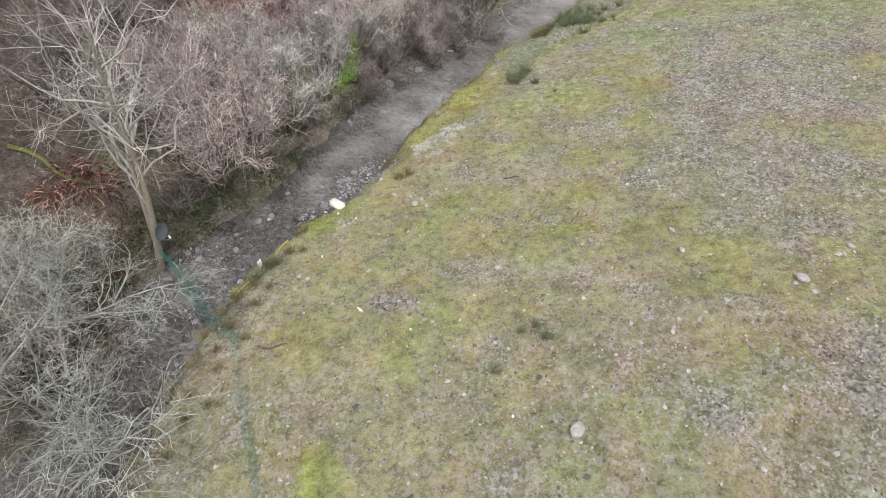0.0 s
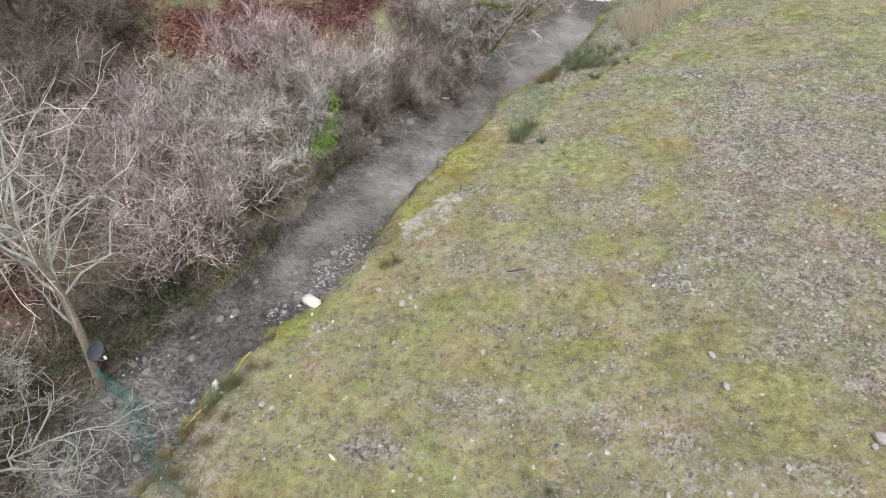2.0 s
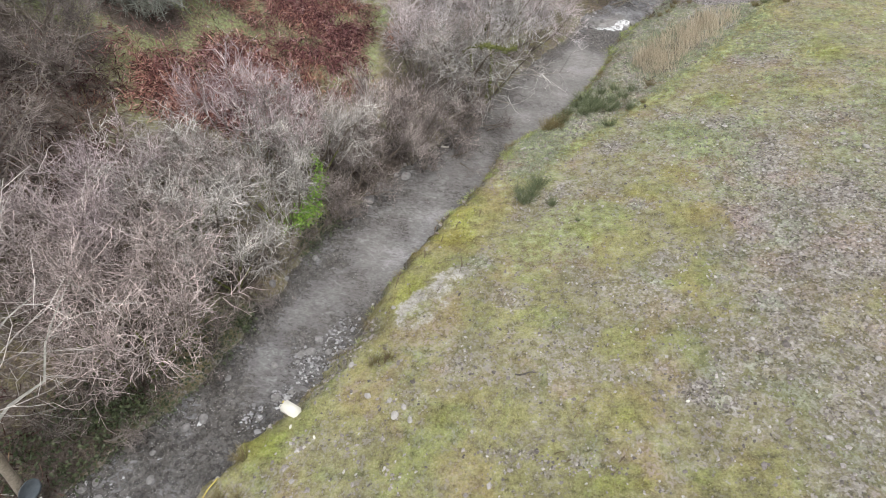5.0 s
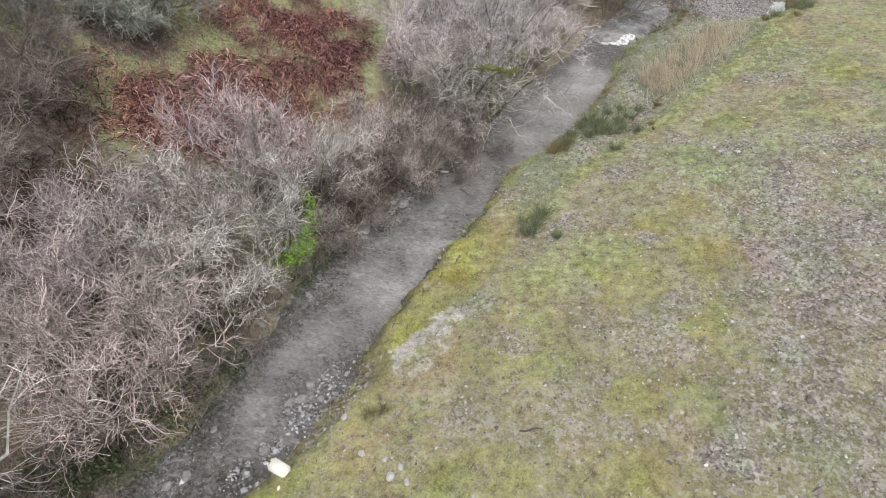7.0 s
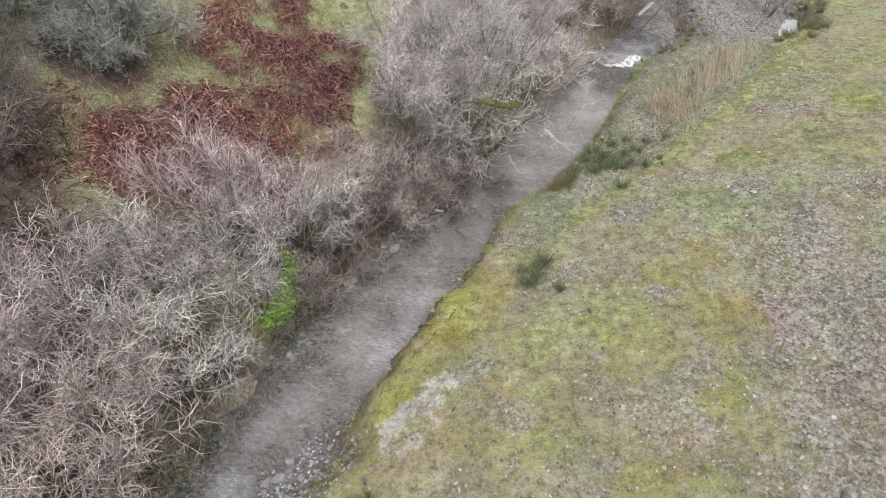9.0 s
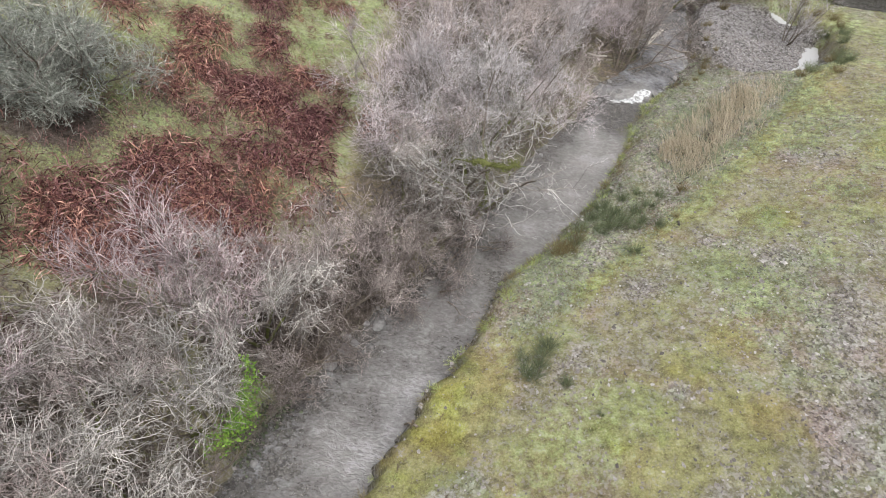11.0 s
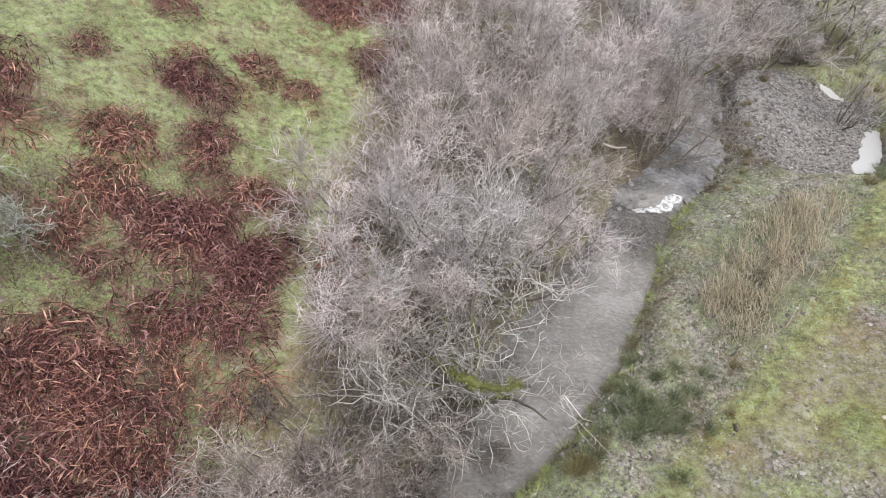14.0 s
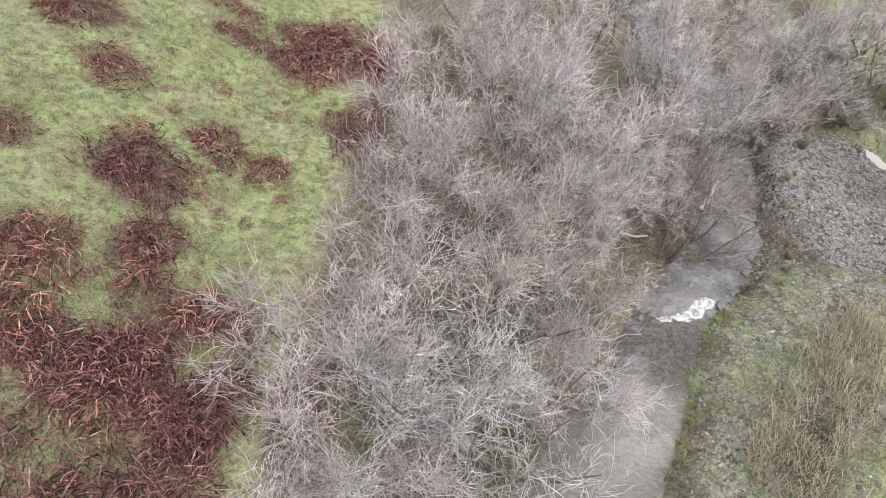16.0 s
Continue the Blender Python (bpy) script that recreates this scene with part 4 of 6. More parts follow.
HEDGE = (("pink_a", -7.5, 15.9, 1.08, 1.0, 0), ("pink_b", -10.2, 17.6, 1.1, 1.1, 40), ("pink_a", -7.0, 18.4, 1.0, 1.0, 130), ("mauve_a", -9.4, 19.9, 0.9, 1.0, 200), ("ashen_a", -7.4, 21.0, 1.02, 1.05, 270),
         ("ivy_a", -4.9, 22.3, 0.98, 1.0, 20), ("mauve_a", -6.2, 24.7, 1.18, 1.0, 100), ("ashen_a", -4.4, 25.0, 1.1, 0.92, 310), ("ashen_a", -5.9, 19.6, 0.85, 0.8, 310), ("pink_b", -8.9, 18.9, 0.95, 0.95, 70),
         ("pink_b", -7.7, 22.7, 0.78, 0.8, 150))
WATERSIDE = (("dun_a", -2.2, 26.6, 0.95, 0.95, 0), ("dun_a", -0.9, 28.1, 0.95, 0.9, 130), ("dun_a", 0.3, 29.6, 0.9, 0.9, 220), ("dun_a", -3.5, 24.2, 0.8, 0.8, 60), ("brown_a", -2.6, 25.8, 1.0, 0.9, 0), ("brown_a", -0.6, 27.3, 1.0, 0.95, 140),
             ("brown_a", 0.5, 28.4, 0.95, 0.9, 260), ("brown_a", 1.5, 30.4, 0.9, 0.9, 35), ("pink_b", -2.2, 27.9, 0.8, 0.72, 30), ("grey_a", -0.6, 30.6, 0.8, 0.72, 170), ("brown_a", -0.9, 28.6, 1.15, 1.0, 120),
             ("pink_b", -3.8, 27.2, 0.68, 0.75, 60), ("brown_a", -1.6, 29.8, 1.4, 1.0, 220), ("brown_a", 0.9, 30.0, 0.9, 0.9, 300), ("brown_a", -8.0, 14.5, 0.8, 0.75, 40), ("brown_a", -7.0, 16.2, 0.8, 0.7, 160),
             ("brown_a", -2.9, 24.6, 0.9, 0.75, 310), ("brown_a", -6.0, 17.6, 0.8, 0.7, 250), ("brown_a", -5.4, 19.6, 0.8, 0.7, 10), ("brown_a", -4.6, 21.0, 0.75, 0.65, 100), ("brown_a", -3.3, 23.4, 0.75, 0.65, 200))
GROVE = (("mossy_a", 1.7, 31.6, 1.0, 1.15, 0), ("grove_b", -1.2, 32.6, 0.85, 0.9, 0), ("grove_a", 0.2, 35.0, 1.0, 1.0, 30), ("pale_a", 2.0, 35.2, 1.0, 0.9, 150), ("grove_b", -1.2, 37.0, 0.9, 0.95, 80),
         ("grove_c", 1.6, 38.4, 1.05, 1.0, 170), ("pale_a", 3.2, 38.6, 0.9, 0.75, 90), ("grove_b", -0.6, 40.6, 0.95, 1.0, 250), ("grove_c", 2.6, 42.0, 1.05, 1.0, 300), ("grove_a", 5.0, 42.4, 0.95, 0.85, 60),
         ("grove_b", 0.2, 44.6, 1.0, 1.0, 20), ("grove_a", 3.6, 46.0, 1.05, 1.0, 200), ("grove_b", 6.8, 46.2, 1.0, 1.0, 130), ("grove_c", 1.0, 49.0, 1.0, 1.0, 310), ("grove_b", 4.6, 50.2, 1.05, 1.05, 40),
         ("grove_a", 8.6, 49.8, 1.05, 1.0, 110), ("grove_b", 2.2, 54.0, 1.0, 1.1, 140), ("grove_a", 6.6, 54.6, 1.05, 1.1, 240), ("grove_c", 11.0, 54.4, 1.0, 1.1, 350), ("grove_a", 14.6, 53.0, 0.85, 1.0, 70), ("grove_b", 18.2, 54.6, 0.85, 1.1, 190),
         ("grove_a", 10.3, 48.4, 0.9, 0.9, 15), ("grove_c", 12.4, 49.8, 0.85, 0.9, 95), ("grove_b", 4.2, 36.6, 0.7, 0.62, 210), ("grove_c", 5.2, 39.9, 0.65, 0.55, 320), ("grove_c", 0.2, 33.3, 0.75, 0.8, 210), ("grove_b", 6.7, 43.6, 0.72, 0.7, 60), ("grove_b", 8.2, 45.0, 0.6, 0.6, 160))
BY_THE_FALL = (("leaning_a", 8.9, 42.9, 1.0, 1.0, 0), ("upright_a", 9.3, 46.2, 0.95, 0.9, 140), ("thin_a", 18.1, 46.2, 1.0, 1.0, 0), ("thin_a", 19.9, 50.4, 0.7, 0.9, 80), ("upright_a", 15.6, 50.6, 0.7, 0.9, 200), ("thin_a", 22.0, 53.0, 1.1, 1.4, 160),
               ("thin_a", 16.8, 51.4, 1.0, 1.4, 30), ("thin_a", 19.4, 52.0, 1.1, 1.5, 120), ("thin_a", 20.6, 56.4, 1.2, 1.5, 300), ("brown_a", 14.4, 49.6, 0.6, 0.6, 20), ("brown_a", 12.9, 46.0, 0.4, 0.45, 80), ("brown_a", 17.4, 50.6, 0.6, 0.6, 150), ("thin_a", 23.6, 54.6, 1.1, 1.4, 10))
# the small third olive_a is added as a skirt to darken the shaded foot
SLOPE = (("olive_a", -12.7, 32.1, 1.2, 1.22, 0), ("olive_a", -15.6, 30.6, 1.2, 1.2, 120), ("olive_a", -12.9, 31.3, 0.6, 0.85, 60), ("shade_a", -13.4, 25.6, 0.78, 0.95, 60), ("shade_a", -14.6, 27.6, 0.85, 1.0, 200), ("shade_a", -15.6, 24.4, 0.9, 1.05, 320), ("dark_a", -13.6, 21.9, 0.7, 0.95, 160),
         ("dark_a", -13.6, 17.4, 0.85, 1.0, 260), ("dark_a", -16.6, 21.4, 0.9, 1.1, 20), ("dark_a", -15.4, 15.0, 0.9, 1.0, 90), ("dark_a", -12.6, 19.6, 0.75, 0.95, 20))
SCRUB = (("crooked_a", -9.3, 7.2, 0.85, 1.0, 100), ("crooked_a", -8.3, 4.4, 1.05, 1.1, 220), ("crooked_a", -10.6, 9.3, 0.68, 0.95, 330), ("crooked_a", -11.2, 5.6, 0.85, 1.0, 40), ("crooked_a", -7.9, 2.4, 1.05, 1.1, 160),
         ("scrub_a", -10.2, 8.4, 1.0, 1.0, 100), ("scrub_a", -11.6, 10.2, 1.0, 1.0, 300), ("scrub_a", -12.4, 7.4, 1.0, 1.0, 30), ("scrub_a", -10.6, 11.4, 0.8, 0.8, 190), ("scrub_a", -8.8, 8.6, 0.6, 0.8, 70))
for b in HEDGE + WATERSIDE + GROVE + BY_THE_FALL + SLOPE + SCRUB:
    ob = bush(*b)
    if b[0] == "ivy_a":
        rng = np.random.default_rng(8)
        trail = np.array([(0.3, -1.3, 1.6), (0.7, -1.1, 1.8), (0.95, -0.8, 2.1), (1.15, -0.55, 2.5), (1.25, -0.3, 3.0), (1.15, -0.2, 3.5)])
        at = rng.beta(0.9, 1.9, 1100) * (len(trail) - 1)
        k = np.minimum(at.astype(int), len(trail) - 2)
        spots = trail[k] + (trail[k + 1] - trail[k]) * (at - k)[:, None] + rng.normal(size=(1100, 3)) * np.array([1.2, 0.9, 0.7]) * (0.21 - 0.032 * at)[:, None]
        v, q = leaves(rng, spots, rng.normal(size=spots.shape) + np.array([0.2, -0.3, 0.2]), 0.075)
        part("ivy", mesh_of("ivy", v, q, None, IVY), ob, "bright green ivy leaves")
    elif b[0] == "mossy_a":
        rng = np.random.default_rng(18)
        t = np.linspace(0, 1, 15)
        limb = np.stack([np.interp(t, (0, 0.2, 0.45, 0.7, 1), (-0.9, -0.6, -0.1, 0.45, 1.0)), np.interp(t, (0, 0.2, 0.45, 0.7, 1), (-0.4, -1.1, -1.5, -1.56, -1.45)), np.interp(t, (0, 0.2, 0.45, 0.7, 1), (2.6, 3.4, 3.85, 3.8, 3.9))], -1)[None] + rng.normal(size=(1, 15, 3)) * 0.035
        v, q = tubes(limb, np.interp(t, (0, 0.3, 0.45, 0.7, 1), (0.02, 0.04, 0.085, 0.05, 0.015))[None] * rng.uniform(0.6, 1.5, (1, 15)), 8)
        spots = limb[0][rng.integers(4, 13, 420)] + rng.normal(size=(420, 3)) * np.array([0.08, 0.06, 0.07])
        v, q = joined([(v, q), leaves(rng, spots, rng.normal(size=spots.shape), 0.07)])
        part("mossy_limb", mesh_of("mossy_limb", v, q, None, MOSS, True), ob, "limb wrapped in yellow-green moss")
    elif b[0] == "crooked_a":
        foot = Matrix.Translation(ob.matrix_basis.translation)
        ob.matrix_basis = foot @ pose(0, 0, 0, 0, 22, 0) @ foot.inverted() @ ob.matrix_basis
    elif b[0] == "leaning_a":
        ob.matrix_basis = ob.matrix_basis @ pose(0, 0, 0, -6, 20, 0)


def tall_tree():
    """The tall pale-barked tree that leans over the stream."""
    rng = np.random.default_rng(77)
    p0, r0, limbs, crown = thicket(seed=31, stems=2, height=10.8, spread=4, limbs=13, branchlets=5, twigs=3, wild=1.1, stem_r=0.17, twig_r=0.006, trunk=True, up=0.07, low=0.3, angle=(30, 65), sway=0.06, limb_r=0.3, knots=3)
    top = new("tree")
    v, q = tubes(p0[:1], r0[:1], 10)
    part("trunk", mesh_of("trunk", v, q, None, BARK_PALE, True), top, "pale yellowish-grey bark")
    v, q = tubes(p0[1:2], r0[1:2] * 0.6, 8)
    part("trunk", mesh_of("trunk", v, q, None, BARK_PALE, True), top)
    part("crown", crown_mesh(limbs, crown, TWIG_ASH, BARK_LICHEN), top)
    top.matrix_basis = pose(-8.5, 12.35, at_ground(-8.6, 12.4) - 0.05, -3, 1, 0)
    return tagged(top, "tall pale-barked bare tree on the stream's bank", "tree")


tall_tree()


# ---- low plants ----


def slope_pose(x, y, turn=0.0, sink=0.0, lean=1.0):
    """A pose on the ground that leans with the slope."""
    e = 0.35
    n = Vector(((at_ground(x - e, y) - at_ground(x + e, y)) / (2 * e) * lean, (at_ground(x, y - e) - at_ground(x, y + e)) / (2 * e) * lean, 1)).normalized()
    return Matrix.Translation((x, y, at_ground(x, y, sink))) @ Vector((0, 0, 1)).rotation_difference(n).to_matrix().to_4x4() @ pose(0, 0, 0, 0, 0, turn)


def fern_mesh(seed, fronds, material, long=0.75):
    """Collapsed dead bracken: withered feathered fronds that arch out of one root, lie over together and curl down."""
    rng = np.random.default_rng(seed)
    K = 7
    lean = unit(rng.normal(size=2)) * 0.9
    a = rng.uniform(0, 2 * np.pi, fronds)
    r = 0.66 * np.sqrt(rng.uniform(0, 1, fronds))
    start = np.stack([np.cos(a) * r, np.sin(a) * r, rng.uniform(0.0, 0.28, fronds) * (1 - r)], 1)
    b = a + rng.normal(size=fronds) * 1.2
    d = unit(np.stack([np.cos(b) + lean[0], np.sin(b) + lean[1], rng.uniform(0.4, 1.7, fronds)], 1))
    L = long * rng.uniform(0.4, 1.15, fronds)
    bend = rng.uniform(0.25, 0.7, (fronds, 1)) * np.array([[0, 0, -1.0]])
    pts = np.empty((fronds, K, 3))
    pts[:, 0] = start
    for k in range(1, K):
        d = unit(d + bend + rng.normal(size=d.shape) * 0.24)
        pts[:, k] = pts[:, k - 1] + d * (L / (K - 1))[:, None]
    pts[:, :, 2] = np.maximum(pts[:, :, 2], 0.01 + 0.06 * rng.uniform(size=(fronds, K)))
    tan = unit(np.concatenate([pts[:, 1:] - pts[:, :-1], pts[:, -1:] - pts[:, -2:-1]], 1))
    side = unit(np.cross(tan, np.array([0, 0, 1.0]) + rng.normal(size=(fronds, 1, 3)) * 0.5))
    shape = np.array([[0.15, 0.6, 1.5, 0.5, 1.4, 0.5, 0.15]])
    w = (rng.uniform(0.0045, 0.012, (fronds, 1)) * shape * rng.uniform(0.6, 1.4, (fronds, K)))[..., None]
    keel = pts - np.cross(side, tan) * w * 0.7
    verts = np.stack([pts - side * w, keel, pts + side * w], 2).reshape(-1, 3)      # a folded strip, 3 corners a knot
    base = (np.arange(fronds)[:, None] * K + np.arange(K)[None]) * 3
    q = base[:, :-1, None]
    quads = np.concatenate([np.concatenate([q, q + 1, q + 4, q + 3], 2).reshape(-1, 4), np.concatenate([q + 1, q + 2, q + 5, q + 4], 2).reshape(-1, 4)])
    root = len(verts)
    verts = np.concatenate([verts, [[0, 0, -0.12]]])
    foot = base[:, 0]
    tris = np.stack([foot, foot + 1, np.full(fronds, root)], 1)
    me = mesh_of("fronds", verts, quads, tris, material)
    tone = np.clip(rng.beta(1.0, 1.75, (fronds, 1, 1)) + np.linspace(-0.12, 0.1, K)[None, :, None] + rng.normal(size=(fronds, K, 1)) * 0.1, 0, 1) * np.ones((fronds, K, 3))
    rgba = np.ones((len(verts), 4), np.float32)
    rgba[:-1, :3] = tone.reshape(-1, 1)
    me.color_attributes.new("tone", "FLOAT_COLOR", "POINT").data.foreach_set("color", rgba.ravel())
    return me


ferns = [fern_mesh(200 + i, 150, BRACKEN, 0.66) for i in range(8)]
brambles = [fern_mesh(300 + i, 44, BRAMBLE, 0.75) for i in range(3)]


def clump(name, me, m, label, category, group):
    ob = new(name, me)
    ob.matrix_basis = m
    return tagged(ob, label, category, group)


rng = np.random.default_rng(12)
made = 0
for cx, cy, rx, ry, turn in BRACKEN_PATCHES:
    count = max(2, int(rx * ry * 4.9))
    for i in range(count):
        a, r = rng.uniform(0, 2 * np.pi), math.sqrt(rng.uniform())
        u, v = math.cos(a) * r * rx, math.sin(a) * r * ry
        c, s = math.cos(radians(turn)), math.sin(radians(turn))
        x, y = cx + u * c - v * s + rng.normal() * 0.4, cy + u * s + v * c + rng.normal() * 0.4
        if made >= 290 or x > float(edges(np.array(y))[0]) - 0.8:
            continue
        made += 1
        k = rng.uniform(0.75, 1.15)
        clump("bracken", ferns[int(rng.integers(8))], slope_pose(x, y, rng.uniform(0, 360)) @ Matrix.Diagonal((k * 1.22, k * 1.22, k * 1.6, 1)),
              "collapsed red-brown dead bracken on the slope", "bracken", "dead bracken on the slope")
for i in range(58):
    x, y = rng.uniform(-14, -3.2), rng.uniform(38.5, 55)
    k = rng.uniform(0.25, 0.5)
    clump("bracken", ferns[int(rng.integers(8))], slope_pose(x, y, rng.uniform(0, 360)) @ Matrix.Scale(k, 4), "small tuft of brown dead bracken in the grass", "bracken", "dead bracken on the slope")
for i in range(60):
    x, y = (rng.uniform(-14.5, -10.2), rng.uniform(19.5, 27.5)) if i < 38 else (rng.uniform(-12.5, -9.0), rng.uniform(7.5, 15.0))
    clump("bramble", brambles[int(rng.integers(3))], slope_pose(x, y, rng.uniform(0, 360)) @ Matrix.Diagonal((1.2, 1.2, 0.9, 1)),
          "low purplish-brown bramble over leaf litter", "bramble", "brambles on the slope")


def tuft_mesh(seed, stems, height, lean, material, thick=0.006, foot=0.14):
    """Stiff stems that fan out from one foot."""
    rng = np.random.default_rng(seed)
    a, r = rng.uniform(0, 2 * np.pi, stems), np.sqrt(rng.uniform(0, 1, stems))
    start = np.stack([np.cos(a) * r * foot, np.sin(a) * r * foot, np.full(stems, -0.05)], 1)
    way = np.stack([np.cos(a) * r * lean, np.sin(a) * r * lean, np.ones(stems)], 1) + rng.normal(size=(stems, 3)) * 0.14
    p = grow(rng, start, way, height * rng.uniform(0.6, 1.1, stems), 3, 0.1, -0.06)
    v, q = tubes(p, taper(stems, 3, np.full(stems, thick), np.full(stems, thick * 0.3)))
    return mesh_of("stems", v, q, None, material)


rushes = [tuft_mesh(400 + i, 130, 0.62, 0.75, RUSH) for i in range(3)]
dry = [tuft_mesh(410 + i, 120, 0.62, 0.8, RUSH_DRY) for i in range(2)]
low = [tuft_mesh(420 + i, 28, 0.30, 0.9, RUSH_DRY, 0.005, 0.16) for i in range(2)]
low.append(tuft_mesh(425, 44, 0.26, 1.2, BLADE, 0.009, 0.2))
for x, y, k in ((4.1, 25.3, 1.1), (3.9, 25.0, 0.9), (3.6, 24.2, 0.95), (3.4, 24.4, 0.8), (3.8, 24.6, 0.8), (4.45, 23.95, 0.75), (7.15, 29.3, 0.85), (6.7, 30.7, 1.1), (6.3, 30.5, 1.0), (7.1, 31.0, 1.0), (6.9, 31.5, 1.0), (7.6, 31.5, 0.95), (8.1, 31.8, 0.9),
                (7.4, 30.6, 0.8), (6.1, 31.2, 0.9), (5.7, 30.6, 0.8), (3.85, 9.0, 0.7), (2.55, 8.0, 0.55), (3.6, 9.4, 0.55), (3.2, 9.2, 0.45), (16.9, 41.2, 0.9), (17.4, 41.9, 0.9), (19.4, 43.6, 1.0), (19.8, 44.6, 1.0), (20.2, 45.6, 1.0), (18.9, 42.1, 1.0), (19.9, 46.4, 1.0), (18.3, 41.8, 1.0),
                (-4.75, 12.05, 0.9), (-4.5, 12.4, 0.8), (-4.9, 11.7, 0.7), (17.6, 50.6, 0.9), (3.35, 24.9, 0.7), (5.2, 23.0, 0.35), (6.5, 31.9, 1.0), (7.3, 32.3, 0.9), (7.9, 32.6, 0.8), (6.6, 31.3, 1.1), (7.7, 30.9, 0.9), (8.2, 30.6, 0.7), (5.3, 29.9, 0.9), (8.6, 32.4, 0.7), (7.0, 33.2, 0.6)):
    clump("rush_tuft", rushes[int(rng.integers(3))], slope_pose(x, y, rng.uniform(0, 360), 0, 0.5) @ Matrix.Scale(k, 4), "dark green tuft of stiff rushes", "rushes", "rush tufts")
for x, y, k in ((4.75, 29.4, 1.1), (5.15, 29.5, 0.9), (4.9, 29.7, 0.8), (5.5, 30.1, 0.8), (-4.6, 12.3, 0.8), (-4.2, 12.9, 0.7), (-3.7, 12.95, 0.55), (-3.9, 14.0, 0.6), (-0.95, 16.9, 0.7), (-0.6, 17.1, 0.6), (18.2, 42.2, 0.9), (17.8, 40.8, 0.8), (16.4, 40.9, 0.8), (19.8, 47.9, 0.9), (20.3, 47.2, 1.0), (19.5, 49.2, 0.8), (20.4, 46.4, 0.9), (9.4, 32.6, 0.7), (8.85, 31.05, 0.45), (15.2, 48.9, 0.7), (13.6, 46.6, 0.5), (13.0, 47.6, 0.6), (12.6, 42.3, 0.5), (12.9, 42.9, 0.6), (13.2, 43.6, 0.6), (12.9, 44.4, 0.6), (13.4, 45.2, 0.6), (13.1, 46.0, 0.6), (13.7, 44.3, 0.45), (13.6, 42.8, 0.45), (12.2, 41.6, 0.5), (13.9, 46.8, 0.5), (11.7, 41.2, 0.45),
                (-5.3, 10.9, 0.8), (-5.0, 11.4, 0.7), (-5.6, 10.2, 0.7), (-5.9, 9.3, 0.7), (-5.2, 9.7, 0.6), (-4.7, 10.6, 0.55), (-5.8, 8.4, 0.7), (-6.2, 7.6, 0.8), (-5.3, 8.8, 0.5), (-4.4, 11.3, 0.5), (-6.3, 6.6, 0.7), (-5.5, 7.2, 0.5), (-5.8, 6.0, 0.7), (-5.3, 6.5, 0.6), (-5.0, 8.1, 0.55), (-6.1, 5.2, 0.8), (-5.4, 5.4, 0.6), (-4.9, 6.9, 0.5), (-4.6, 9.2, 0.5)):
    clump("rush_tuft", dry[int(rng.integers(2))], slope_pose(x, y, rng.uniform(0, 360), 0, 0.5) @ Matrix.Scale(k, 4), "yellowish tussock of dry rushes and grass", "rushes", "dry tussocks")
for i in range(280):
    y = rng.uniform(9, 42) if i % 3 == 0 else rng.uniform(26, 41)
    x = float(edges(np.array(y))[1]) + rng.uniform(-0.12, 0.6)
    clump("bank_grass", low[int(rng.integers(3))], slope_pose(x, y, rng.uniform(0, 360), 0, 0.6) @ Matrix.Scale(rng.uniform(0.5, 1.1), 4), "low tuft of dry grass on the bank", "grass", "grass tufts on the bank")
for i in range(70):
    x, y = rng.uniform(-2, 14), rng.uniform(6, 30)
    if x < float(edges(np.array(y))[1]) + 0.8:
        continue
    clump("field_grass", low[int(rng.integers(3))], slope_pose(x, y, rng.uniform(0, 360), 0, 0.6) @ Matrix.Scale(rng.uniform(0.25, 0.6), 4), "small tuft of dry grass in the mossy turf", "grass", "grass tufts on the field")


def undergrowth(x, y, seed):
    """A low mound of dark green leaves."""
    r2 = np.random.default_rng(seed)
    n = 170
    spots = r2.normal(size=(n, 3)) * np.array([0.32, 0.32, 0.1]) + np.array([0, 0, 0.16])
    v, q = leaves(r2, spots, r2.normal(size=(n, 3)) + np.array([0, 0, 0.5]), 0.11)
    ob = new("bramble", mesh_of("bramble", v, q, None, IVY_DARK))
    ob.matrix_basis = slope_pose(x, y, 0)
    tagged(ob, "low dark green bramble leaves on the bank", "bramble", "green undergrowth on the bank", "stuff")


for i, (x, y) in enumerate(((-8.15, 13.4), (-7.7, 14.2), (-7.2, 15.0), (-6.7, 15.6), (-6.2, 16.4), (-5.8, 17.4), (-5.4, 18.4), (-7.9, 14.6), (-7.3, 15.4), (-8.4, 15.3), (-8.9, 14.6), (-6.7, 16.4), (-6.1, 17.3), (-5.6, 18.1), (-9.3, 12.6), (-9.6, 13.6), (-8.9, 13.8), (-8.3, 14.6), (-10.4, 12.2), (-9.8, 11.6), (-9.7, 9.6), (-10.5, 9.0), (-10.6, 10.6), (-9.5, 10.8), (-7.6, 15.0), (-11.2, 8.2), (-10.0, 7.6), (-3.6, 22.9), (-4.0, 21.9), (0.9, 39.2), (1.3, 37.0), (2.4, 43.0))):
    undergrowth(x, y, 500 + i)


